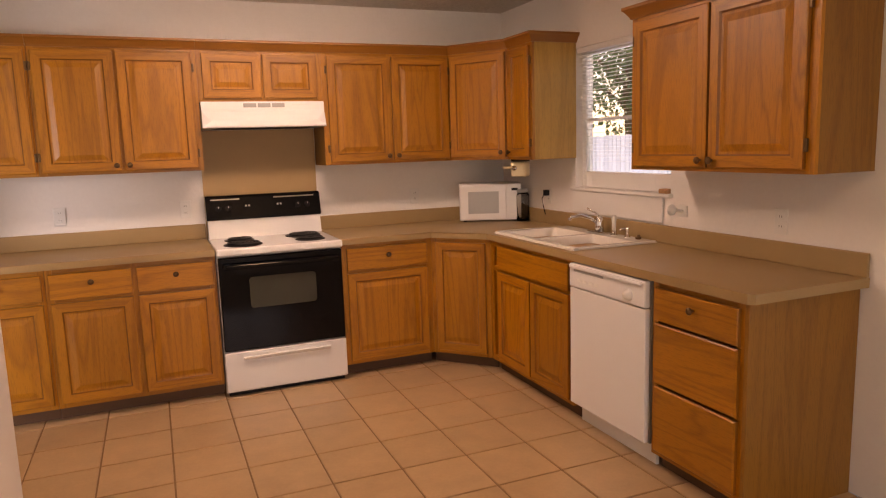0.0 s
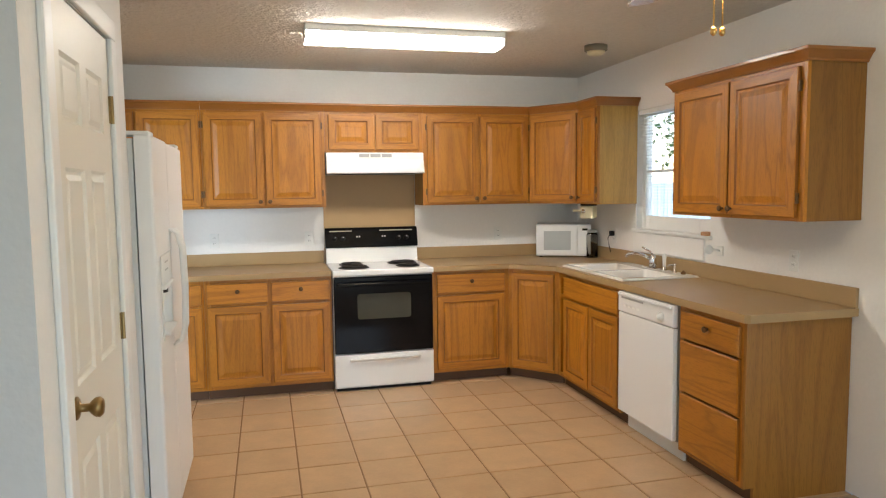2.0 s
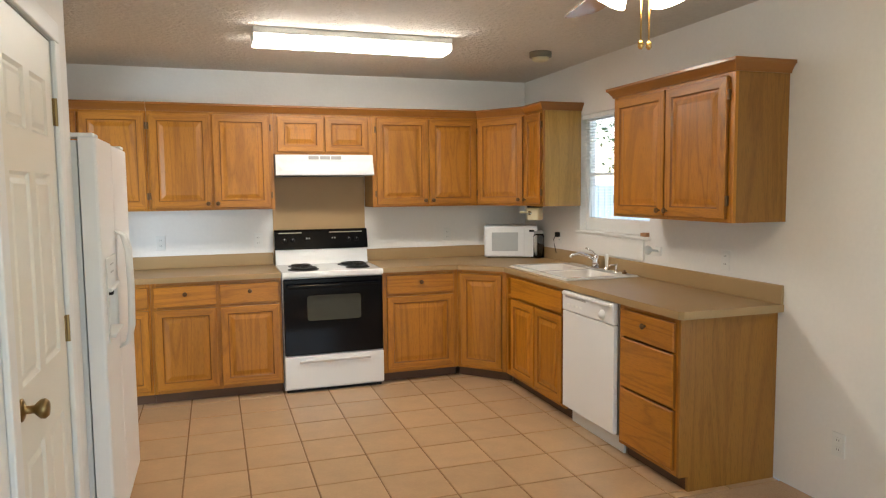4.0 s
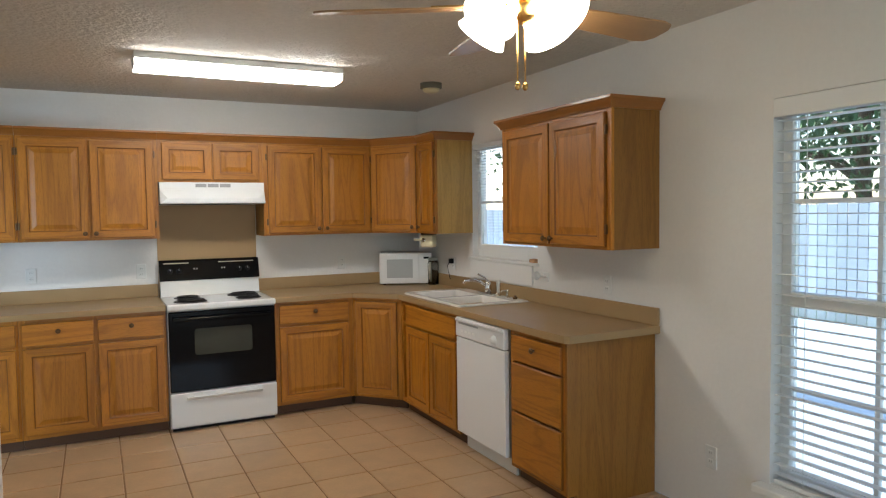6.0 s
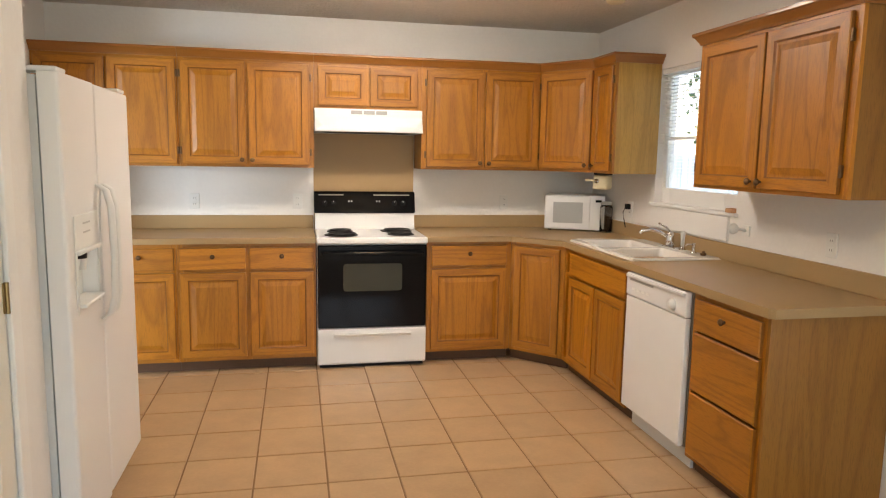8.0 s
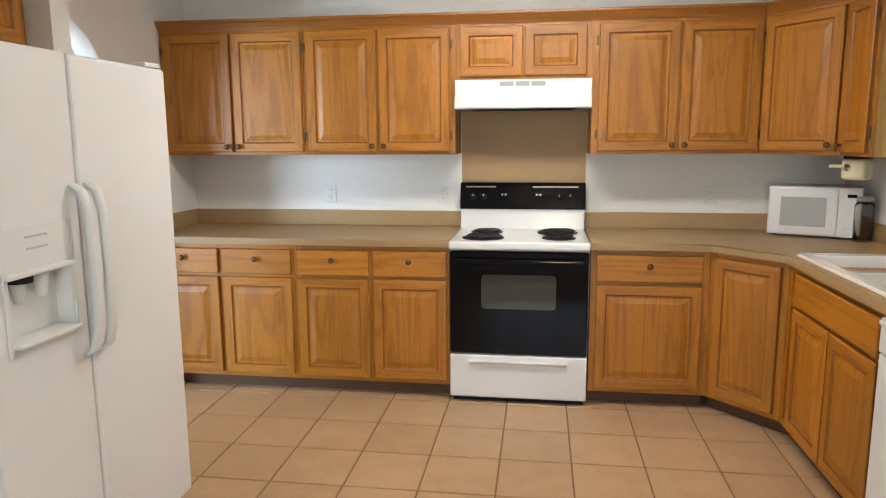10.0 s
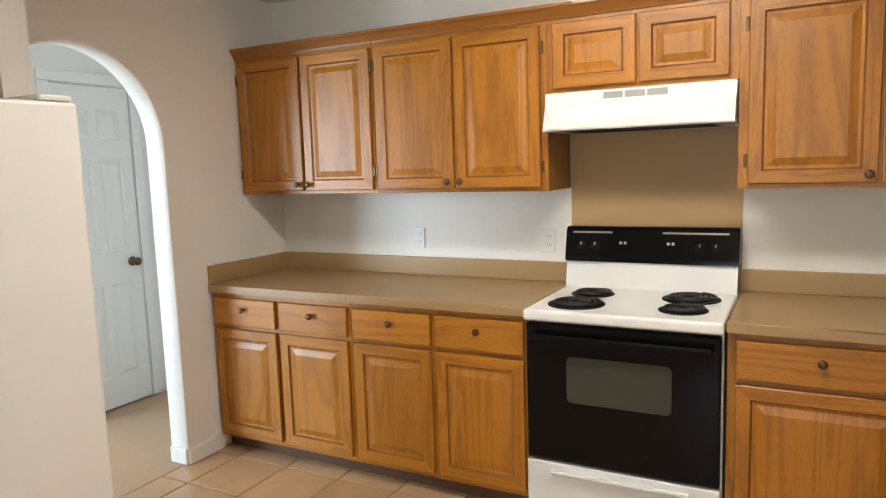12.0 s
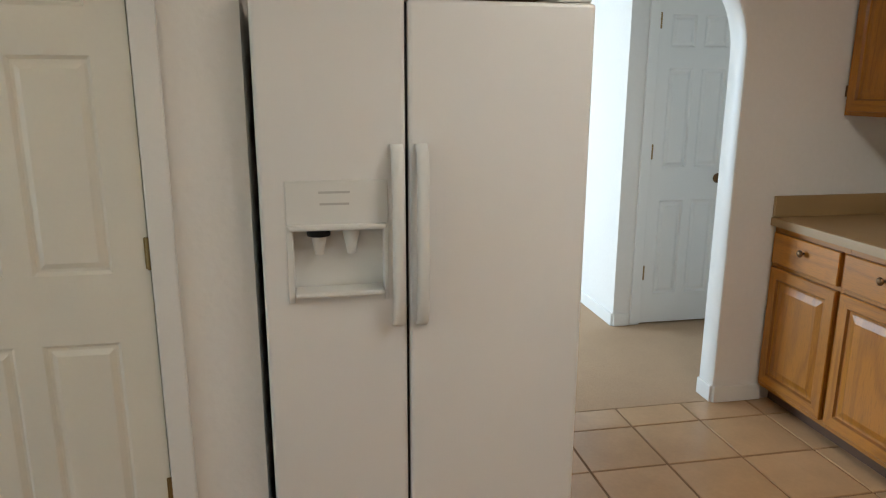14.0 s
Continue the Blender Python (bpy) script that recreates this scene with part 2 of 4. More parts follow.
def mesh_of(name, bm, mats, smooth=False):
    bmesh.ops.recalc_face_normals(bm, faces=bm.faces)
    me = bpy.data.meshes.new(name)
    if smooth:
        for f in bm.faces:
            f.smooth = True
    bm.to_mesh(me)
    bm.free()
    for m in mats if isinstance(mats, (list, tuple)) else [mats]:
        me.materials.append(m)
    return me


def part(name, bm, mats, parent, label="", at=None, smooth=False):
    ob = new(name, mesh_of(name, bm, mats, smooth))
    ob.parent = parent
    if at is not None:
        ob.matrix_basis = at
    return tagged(ob, label)


def thing(name, label, category, at=None, group=""):
    ob = new(name)
    ob.empty_display_size = 0.1
    if at is not None:
        ob.matrix_basis = at
    return tagged(ob, label, category, group)


def structure(name, bm, mats, label="", category="", smooth=False):
    return tagged(new(name, mesh_of(name, bm, mats, smooth)), label, category, "", "structure")


RINGS = [(0, 0), (0, 0.015), (0.004, 0.019), (0.050, 0.019), (0.057, 0.010), (0.068, 0.0095), (0.098, 0.018)]


def panel_front(w, h, rings=RINGS, rail=0.0):
    """A raised-panel front, facing -y, from the corner (0, 0, 0); rails take slot 1, shade painted on edges and grooves
    slot 2.
    """
    bm = bmesh.new()
    k = min(1.0, min(w, h) / 0.26)
    loops = []
    for inset, depth in rings:
        i = inset * k if inset > 0.004 else inset
        loops.append([bm.verts.new((x, -depth, z)) for x, z in ((i, i), (w - i, i), (w - i, h - i), (i, h - i))])
    bm.faces.new(loops[0][::-1])
    for n, (p, q) in enumerate(zip(loops, loops[1:])):
        for s in range(4):
            f = bm.faces.new((p[s], p[(s + 1) % 4], q[(s + 1) % 4], q[s]))
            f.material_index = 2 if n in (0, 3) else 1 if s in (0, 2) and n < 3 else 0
    bm.faces.new(loops[-1])
    return bm


SLAB = [(0, 0), (0, 0.014), (0.006, 0.019)]


def cabinet_knob(parent, x, z, y=-0.019):
    part("knob", lathe([(0.006, 0), (0.006, 0.010), (0.010, 0.012), (0.016, 0.018), (0.016, 0.023), (0.011, 0.028), (0.003, 0.029)], 14), BRONZE, parent, "dark bronze round knob", pose(x, y, z, 90), True)


def hinge(parent, x, z):
    part("hinge", solid(x - 0.006, x + 0.006, -0.016, -0.001, z - 0.025, z + 0.025, bevel=0.003), BRONZE, parent, "dark bronze hinge")


def cab_door(cab, x0, x1, z0, z1, knob="", front=0.0, lower=True):
    d = part("door", panel_front(x1 - x0, z1 - z0), [OAK_V, OAK_H, OAK_SHADE], cab, "", pose(x0, front - 0.001, z0))
    w, h = x1 - x0, z1 - z0
    if knob:
        cabinet_knob(d, w - 0.028 if knob == "r" else 0.028, 0.032 if lower else h - 0.035)
        hx = -0.008 if knob == "r" else w + 0.008
        hinge(d, hx, h * 0.13)
        hinge(d, hx, h * 0.87)
    return d


def cab_drawer(cab, x0, x1, z0, z1, front=0.0, knob=True):
    d = part("drawer_front", panel_front(x1 - x0, z1 - z0, SLAB), [OAK_H, OAK_H, OAK_SHADE], cab, "", pose(x0, front - 0.001, z0))
    if knob:
        cabinet_knob(d, (x1 - x0) / 2, (z1 - z0) * 0.62)


def carcass(cab, w, d, z0, z1, kick=False, stiles=(), side=OAK_SIDE):
    """Body and face frame of a cabinet, with its front at y = 0 and its depth along +y."""
    b = solid(0.002, w - 0.002, 0.019, d, z0, z1)
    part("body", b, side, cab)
    for x0, x1 in ((0, 0.038), (w - 0.038, w), *stiles):
        part("stile", solid(x0, x1, 0, 0.018, z0, z1), OAK_V, cab)
    part("rail", solid(0.0385, w - 0.0385, 0.001, 0.018, z0, z0 + 0.035), OAK_H, cab)
    part("rail", solid(0.0385, w - 0.0385, 0.001, 0.018, z1 - 0.04, z1), OAK_H, cab)
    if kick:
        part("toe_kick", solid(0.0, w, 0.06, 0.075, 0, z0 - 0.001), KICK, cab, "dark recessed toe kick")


TOP = 0.874      # top of the base cabinets, under the worktop
LOW = 0.078       # toe kick


def base_unit(label, at, w, doors, drawers, d=0.60):
    """doors and drawers: (x0, x1[, knob side]) in the unit."""
    c = thing("base_cabinet", label, "cabinet", at, "base cabinets")
    mids = [((a[1] + b[0]) / 2 - 0.019, (a[1] + b[0]) / 2 + 0.019) for a, b in zip(doors, doors[1:])]
    carcass(c, w, d, LOW, TOP, True, mids)
    bm = solid(0.039, w - 0.039, 0.0015, 0.018, 0.675, 0.71)
    part("middle_rail", bm, OAK_H, c)
    for x0, x1, side in doors:
        cab_door(c, x0, x1, LOW + 0.027, 0.682, "", lower=False)
    for x0, x1, has in drawers:
        cab_drawer(c, x0, x1, 0.702, 0.846, knob=has)
    return c


def crown(outline, parent):
    """Crown moulding along an outline of (x, y), outside on the right of the walk; z from its foot."""
    prof = [(0.0, 0.0), (0.008, 0.0), (0.012, 0.012), (0.030, 0.038), (0.040, 0.046), (0.040, 0.060), (0.0, 0.060)]
    pts = [Vector((*p, 0)) for p in outline]
    bm, rings = bmesh.new(), []
    for i, p in enumerate(pts):
        a = (p - pts[i - 1]).normalized() if i else (pts[1] - p).normalized()
        b = (pts[i + 1] - p).normalized() if i < len(pts) - 1 else a
        na, nb = Vector((a.y, -a.x, 0)), Vector((b.y, -b.x, 0))
        mid = (na + nb).normalized()
        mid = mid / max(0.3, mid.dot(na))
        rings.append([bm.verts.new(p + mid * o + Vector((0, 0, h))) for o, h in prof])
    for p, q in zip(rings, rings[1:]):
        for k in range(len(prof)):
            j = (k + 1) % len(prof)
            bm.faces.new((p[k], p[j], q[j], q[k]))
    bm.faces.new(rings[0][::-1])
    bm.faces.new(rings[-1])
    return part("crown_moulding", bm, OAK_TRIM, parent)


UP0, UP1 = 1.375, 2.108


def wall_unit(label, at, w, doors, z0=UP0, d=0.327, trim=None, side=OAK_SIDE):
    c = thing("wall_cabinet", label, "cabinet", at, "wall cabinets")
    mids = [((a[1] + b[0]) / 2 - 0.019, (a[1] + b[0]) / 2 + 0.019) for a, b in zip(doors, doors[1:])]
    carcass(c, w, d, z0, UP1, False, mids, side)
    for x0, x1, side in doors:
        cab_door(c, x0, x1, z0 + 0.018, UP1 - 0.022, side)
    cr = crown(trim or [(0, 0), (w, 0)], c)
    cr.location.z = UP1 - 0.004
    return c


# ---- structure ----
LX, RX, H = -1.80, 2.265, 2.47
PX = -0.955          # pantry wall


def wall(name, x0, x1, y0, y1, z0=0.0, z1=H, m=None):
    return structure(name, solid(x0, x1, y0, y1, z0, z1), m or WALL)


wall("wall_north", -2.0, 2.40, 0.0, 0.12)
# window wall, pieced round its two openings
KY0, KY1, KZ0, KZ1 = -1.93, -1.02, 1.187, 2.07
BY0, BY1, BZ0, BZ1 = -4.90, -3.76, 0.29, 2.02
bm = bmesh.new()
for y0, y1, z0, z1 in ((KY1, 0.0, 0, H), (KY0, KY1, 0, KZ0), (KY0, KY1, KZ1, H), (BY1, KY0, 0, H), (BY0, BY1, 0, BZ0), (BY0, BY1, BZ1, H), (-7.2, BY0, 0, H)):
    box(bm, RX, RX + 0.135, y0, y1, z0, z1)
structure("wall_east", bm, WALL)
# wall with the round-headed opening
AY, AR, AZ = -1.295, 0.440, 1.645
arc = [(AY + AR * math.cos(math.pi * k / 28), AZ + AR * math.sin(math.pi * k / 28)) for k in range(29)]
bm = bmesh.new()
box(bm, LX - 0.12, LX, AY + AR, 0.0, 0, H)
box(bm, LX - 0.12, LX, -2.93, AY - AR, 0, H)
for (ya, za), (yb, zb) in zip(arc, arc[1:]):
    lo = [(LX - 0.12, ya, za), (LX, ya, za), (LX, yb, zb), (LX - 0.12, yb, zb)]
    p = [bm.verts.new(v) for v in lo]
    q = [bm.verts.new((v[0], v[1], H)) for v in lo]
    for f in (p, q, (p[0], p[3], q[3], q[0]), (p[1], p[2], q[2], q[1])):
        bm.faces.new(f)
structure("wall_west", bm, WALL)
# lining of the round-headed opening
bm, rim = bmesh.new(), [(AY + AR, 0.0)] + arc + [(AY - AR, 0.0)]
rows = []
for i, (y, z) in enumerate(rim):
    ny, nz = (-1, 0) if i == 0 else (1, 0) if i == len(rim) - 1 else (-(y - AY) / AR, -(z - AZ) / AR)
    rows.append([bm.verts.new((x, y + ny * o, z + nz * o)) for x, o in ((LX - 0.122, -0.008), (LX - 0.122, -0.004), (LX - 0.114, 0.003), (LX - 0.006, 0.003), (LX + 0.002, -0.004), (LX + 0.002, -0.008))])
for p, q in zip(rows, rows[1:]):
    for k in range(5):
        bm.faces.new((p[k], p[k + 1], q[k + 1], q[k]))
structure("trim_arch", bm, TRIM, smooth=True)
wall("wall_stub", LX, -1.36, -1.862, -1.758)
# pantry closet
DY0, DY1, DZ = -3.855, -3.175, 2.02
bm = bmesh.new()
for y0, y1, z0 in ((DY1, -2.898, 0), (DY0, DY1, DZ), (-4.055, DY0, 0)):
    box(bm, PX - 0.11, PX, y0, y1, z0, H)
box(bm, -1.92, PX - 0.11, -3.03, -2.898, 0, H)
box(bm, -3.4, PX - 0.11, -4.055, -3.95, 0, H)
bmesh.ops.remove_doubles(bm, verts=bm.verts, dist=0.0001)
structure("wall_pantry", bm, WALL)
wall("wall_pantry_back", -1.92, -1.80, -3.95, -3.03)
wall("wall_dining_west", -3.52, -3.40, -7.2, -3.95)
# the gap in the south wall is added, unseen, for its lamp
bm = bmesh.new()
for x0, x1, z0 in ((-3.52, -0.25, 0), (1.45, 2.40, 0), (-0.25, 1.45, 2.05)):
    box(bm, x0, x1, -7.32, -7.20, z0, H)
structure("wall_south", bm, WALL)
# living room beyond the opening
HX = -2.92
bm = bmesh.new()
HD0, HD1, HDZ = -0.69, -0.155, 2.06
for y0, y1, z0 in ((HD1, 0.12, 0), (HD0, HD1, HDZ), (-0.87, HD0, 0)):
    box(bm, HX - 0.11, HX, y0, y1, z0, H)
structure("wall_hall", bm, WALL)
wall("wall_closet_end", -3.6, -2.0, 0.12, 0.24)
# unseen wall, added to stop sun leaking under the hall door
wall("wall_closet_back", -3.72, -3.6, -0.76, 0.24)
wall("wall_living_north", -6.3, HX - 0.11, -0.87, -0.76)
wall("wall_living_west", -6.42, -6.3, -4.7, -0.76)
bm = bmesh.new()
for x0, x1, z0, z1 in ((-6.3, -5.8, 0, H), (-4.0, -3.52, 0, H), (-5.8, -4.0, 0, 0.3), (-5.8, -4.0, 2.2, H)):
    box(bm, x0, x1, -4.82, -4.70, z0, z1)
structure("wall_living_south", bm, WALL)
bm = solid(-3.52, 2.40, -7.32, 0.24, H, H + 0.12)
box(bm, -6.42, -3.521, -4.82, 0.24, H, H + 0.12)
structure("ceiling", bm, CEIL)
structure("floor", solid(LX - 0.02, RX, -3.085, 0.0, -0.06, -0.006), GROUT, "tan ceramic tile floor with dark grout")
bm = bmesh.new()
box(bm, LX - 0.02, RX, -7.2, -3.088, -0.06, -0.001)
box(bm, -6.3, LX - 0.022, -4.7, 0.12, -0.06, -0.001)
box(bm, -3.4, LX - 0.022, -7.2, -4.702, -0.06, -0.001)
structure("floor_carpet", bm, CARPET, "tan short-pile carpet")


def skirting(name, *runs):
    bm = bmesh.new()
    for x0, x1, y0, y1 in runs:
        box(bm, x0, x1, y0, y1, 0, 0.085, bevel=0.004, seg=1)
    structure(name, bm, TRIM)


skirting("baseboard", (LX, LX + 0.014, AY + AR, -0.60), (LX - 0.12, LX - 0.001, AY + AR - 0.014, AY + AR), (HX, HX + 0.014, -0.87, -0.77),
         (-6.3, HX, -0.884, -0.87), (PX, PX + 0.014, -4.06, -3.93), (PX, PX + 0.014, -3.10, -2.90), (-3.4, PX, -4.069, -4.055))


def six_panel(parent, w, h, mat):
    """Pressed six-panel leaf facing -y."""
    s, t = w / 0.66, h / 2.0
    xs = ((0.095 * s, 0.295 * s), (0.365 * s, 0.565 * s))
    zs = ((0.19 * t, 0.78 * t), (0.98 * t, 1.56 * t), (1.68 * t, 1.86 * t))
    bm = bmesh.new()
    cx = [0, xs[0][0], xs[0][1], xs[1][0], xs[1][1], w]
    cz = [0] + [v for p in zs for v in p] + [h]
    grid = [[bm.verts.new((x, -0.035, z)) for x in cx] for z in cz]
    for j in range(len(cz) - 1):
        for i in range(len(cx) - 1):
            quad = (grid[j][i], grid[j][i + 1], grid[j + 1][i + 1], grid[j + 1][i])
            if i in (1, 3) and j in (1, 3, 5):
                prev = list(quad)
                ctr = sum((v.co for v in quad), Vector()) / 4
                for inset, dep in ((0.010, 0.009), (0.018, 0.009), (0.034, 0.002)):
                    ring = []
                    for v in quad:
                        ring.append(bm.verts.new((v.co.x + math.copysign(inset, ctr.x - v.co.x), -0.035 + dep, v.co.z + math.copysign(inset, ctr.z - v.co.z))))
                    for k in range(4):
                        bm.faces.new((prev[k], prev[(k + 1) % 4], ring[(k + 1) % 4], ring[k]))
                    prev = ring
                bm.faces.new(prev)
            else:
                bm.faces.new(quad)
    back = [bm.verts.new((x, 0, z)) for x, z in ((0, 0), (w, 0), (w, h), (0, h))]
    bm.faces.new(back[::-1])
    border = [[grid[0][i] for i in range(6)], [grid[j][5] for j in range(8)], [grid[7][i] for i in range(5, -1, -1)], [grid[j][0] for j in range(7, -1, -1)]]
    for k in range(4):
        bm.faces.new(border[k][::-1] + [back[k], back[(k + 1) % 4]])
    return part("leaf", bm, mat, parent)


def door_knob(parent, x, z, metal):
    rows = [(0.031, 0), (0.031, 0.004), (0.024, 0.008), (0.011, 0.012), (0.011, 0.032), (0.018, 0.038), (0.026, 0.048), (0.027, 0.058), (0.020, 0.066), (0.004, 0.068)]
    part("door_knob", lathe(rows, 22), metal, parent, "round metal knob", pose(x, -0.035, z, 90), True)


def house_door(name, label, at, w, h, knob_x, hinge_x, mat, zs):
    d = tagged(new(name), label, "door", "", "structure")
    d.matrix_basis = at
    six_panel(d, w, h, mat)
    door_knob(d, knob_x, 0.93, BRASS if mat is DOORPAINT else BRONZE)
    for z in zs:
        hb = solid(hinge_x - 0.012, hinge_x + 0.012, -0.040, -0.030, z - 0.045, z + 0.045, bevel=0.002, seg=1)
        lathe([(0.006, z - 0.046), (0.006, z + 0.046)], 10, hb, Matrix.Translation((hinge_x, -0.043, 0)))
        part("hinge", hb, BRASS, d, "antique brass hinge")
    c = 0.062
    for x0, x1, z0, z1 in ((-c - 0.012, -0.006, 0, h + 0.008), (w + 0.006, w + c + 0.012, 0, h + 0.008), (-c - 0.012, w + c + 0.012, h + 0.0082, h + c + 0.014)):
        part("casing", solid(x0, x1, -0.052, -0.0342, z0, z1, bevel=0.005), TRIM, d)
    return d


# the doors' local -y turns to +x; local x runs along +y
house_door("door_pantry", "closed cream six-panel pantry door with brass knob", pose(PX - 0.034, DY0 + 0.004, 0.012, 0, 0, 90), DY1 - DY0 - 0.008, 2.0, 0.064, DY1 - DY0 - 0.006, DOORPAINT, (0.30, 1.035, 1.77))
house_door("door_hall", "closed white six-panel hall closet door with dark knob", pose(HX - 0.034, HD0 + 0.004, 0.012, 0, 0, 90), HD1 - HD0 - 0.008, 2.045, HD1 - HD0 - 0.075, -0.002, TRIM, (0.335, 1.10, 1.865))


# ---- windows ----
def kitchen_window():
    w = tagged(new("window_1"), "white sash window over the sink, blind half drawn", "window", "", "structure")
    x0, x1 = RX + 0.05, RX + 0.10
    bm = bmesh.new()
    for y0, y1, z0, z1 in ((KY0, KY0 + 0.045, KZ0, KZ1), (KY1 - 0.045, KY1, KZ0, KZ1), (KY0 + 0.045, KY1 - 0.045, KZ0, KZ0 + 0.10), (KY0 + 0.045, KY1 - 0.045, KZ1 - 0.045, KZ1)):
        box(bm, x0, x1, y0, y1, z0, z1, bevel=0.004, seg=1)
    part("window_frame", bm, TRIM, w)
    part("meeting_rail", solid(x0 + 0.006, x1 - 0.006, KY0 + 0.046, KY1 - 0.046, 1.606, 1.626), TRIM, w)
    for z0, z1 in ((KZ0 + 0.10, 1.606), (1.626, KZ1 - 0.045)):
        p = part("pane", solid(x0 + 0.022, x0 + 0.026, KY0 + 0.046, KY1 - 0.046, z0, z1), PANE, w)
        p.visible_shadow = False
    part("window_sill", solid(RX - 0.026, x0 + 0.002, KY0 - 0.02, KY1 + 0.035, KZ0 - 0.022, KZ0 - 0.001, bevel=0.006), TRIM, w)
    part("apron", solid(RX - 0.016, RX - 0.001, KY0 + 0.05, KY1 + 0.015, 1.022, KZ0 - 0.024, bevel=0.004), TRIM, w)
    part("blind_headrail", solid(RX + 0.004, RX + 0.045, KY0 + 0.01, KY1 - 0.01, KZ1 - 0.035, KZ1 - 0.002, bevel=0.004), BLIND, w)
    slat = mesh_of("slat", solid(-0.012, 0.012, KY0 + 0.015, KY1 - 0.015, -0.0006, 0.0006), BLIND)
    for k in range(31):
        s = new("slat", slat)
        s.parent, s.matrix_basis = w, pose(RX + 0.024, 0, KZ1 - 0.05 - 0.0222 * k, 0, 2, 0)
    for y in (KY0 + 0.15, KY1 - 0.15):
        part("cord", tube([(RX + 0.024, y, KZ0 + 0.02), (RX + 0.024, y, KZ1 - 0.03)], 0.001, 5), BLIND, w)
    return w


def dining_window():
    w = tagged(new("window_2"), "tall white sash window with open slatted blind", "window", "", "structure")
    x0, x1 = RX + 0.065, RX + 0.115
    bm = bmesh.new()
    for y0, y1, z0, z1 in ((BY0, BY0 + 0.05, BZ0, BZ1), (BY1 - 0.05, BY1, BZ0, BZ1), (BY0 + 0.05, BY1 - 0.05, BZ0, BZ0 + 0.06), (BY0 + 0.05, BY1 - 0.05, BZ1 - 0.05, BZ1)):
        box(bm, x0, x1, y0, y1, z0, z1, bevel=0.004, seg=1)
    part("window_frame", bm, TRIM, w)
    part("meeting_rail", solid(x0 - 0.012, x1, BY0 + 0.051, BY1 - 0.051, 1.105, 1.165, bevel=0.004), TRIM, w)
    mid = (BY0 + BY1) / 2
    for z0, z1 in ((BZ0 + 0.06, 1.105), (1.165, BZ1 - 0.05)):
        p = part("pane", solid(x0 + 0.022, x0 + 0.026, BY0 + 0.051, BY1 - 0.051, z0, z1), PANE, w)
        p.visible_shadow = False
        part("glazing_bar", solid(x0 + 0.012, x0 + 0.036, mid + 0.13, mid + 0.15, z0, z1), TRIM, w)
        part("glazing_bar", solid(x0 + 0.0125, x0 + 0.0355, BY0 + 0.051, BY1 - 0.051, (z0 + z1) / 2 - 0.009, (z0 + z1) / 2 + 0.009), TRIM, w)
    part("window_sill", solid(RX - 0.060, x0 + 0.002, BY0 - 0.05, BY1 + 0.055, BZ0 - 0.040, BZ0 - 0.002, bevel=0.008), TRIM, w)
    part("valance", solid(RX - 0.012, RX + 0.05, BY0 + 0.006, BY1 - 0.006, BZ1 - 0.085, BZ1 - 0.003, bevel=0.005), BLIND, w)
    slat = mesh_of("slat", solid(-0.024, 0.024, BY0 + 0.012, BY1 - 0.012, -0.0014, 0.0014), BLIND)
    n = 36
    for k in range(n):
        s = new("slat", slat)
        s.parent, s.matrix_basis = w, pose(RX + 0.032, 0, BZ0 + 0.05 + (BZ1 - BZ0 - 0.15) * k / (n - 1), 0, 4, 0)
    part("bottom_rail", solid(RX + 0.01, RX + 0.054, BY0 + 0.012, BY1 - 0.012, BZ0 + 0.006, BZ0 + 0.026, bevel=0.004), BLIND, w)
    for y in (BY0 + 0.16, mid, BY1 - 0.16):
        part("cord", tube([(RX + 0.006, y, BZ0 + 0.02), (RX + 0.006, y, BZ1 - 0.06)], 0.0015, 5), BLIND, w)
    return w


kitchen_window()
dining_window()

# ---- base cabinets ----
FY, FX = -0.612, 1.675          # cabinet fronts along the north and east walls
LABEL_B = "honey oak base cabinet with raised-panel doors and drawers"
for x0 in (-1.797, -0.899):
    base_unit(LABEL_B, pose(x0, FY, 0), 0.896, [(0.018, 0.436, "r"), (0.462, 0.880, "l")], [(0.018, 0.436, True), (0.462, 0.880, True)])
base_unit("narrow honey oak base cabinet beside the range", pose(0.768, FY, 0), 0.618, [(0.03, 0.580, "l")], [(0.03, 0.580, True)])
# corner unit with a slanted front
A, B = Vector((1.388, FY)), Vector((FX, -0.925))
wd, ang = (B - A).length, math.degrees(math.atan2(B.y - A.y, B.x - A.x))
corner = thing("base_cabinet", "honey oak corner base cabinet with slanted front", "cabinet", pose(A.x, A.y, 0, 0, 0, ang), "base cabinets")
inv = pose(A.x, A.y, 0, 0, 0, ang).inverted()


def in_corner(pts):
    return [tuple((inv @ Vector((x, y, 0)))[:2]) for x, y in pts]


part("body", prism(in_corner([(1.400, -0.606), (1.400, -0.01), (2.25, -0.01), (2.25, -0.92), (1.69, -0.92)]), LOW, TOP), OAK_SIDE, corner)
for x0, x1 in ((0, 0.038), (wd - 0.038, wd)):
    part("stile", solid(x0, x1, 0, 0.018, LOW, TOP), OAK_V, corner)
part("rail", solid(0.0385, wd - 0.0385, 0.001, 0.018, LOW, LOW + 0.035), OAK_H, corner)
part("rail", solid(0.0385, wd - 0.0385, 0.001, 0.018, TOP - 0.04, TOP), OAK_H, corner)
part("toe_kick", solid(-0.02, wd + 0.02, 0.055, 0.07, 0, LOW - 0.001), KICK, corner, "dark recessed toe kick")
cab_door(corner, 0.035, wd - 0.035, LOW + 0.027, 0.846)
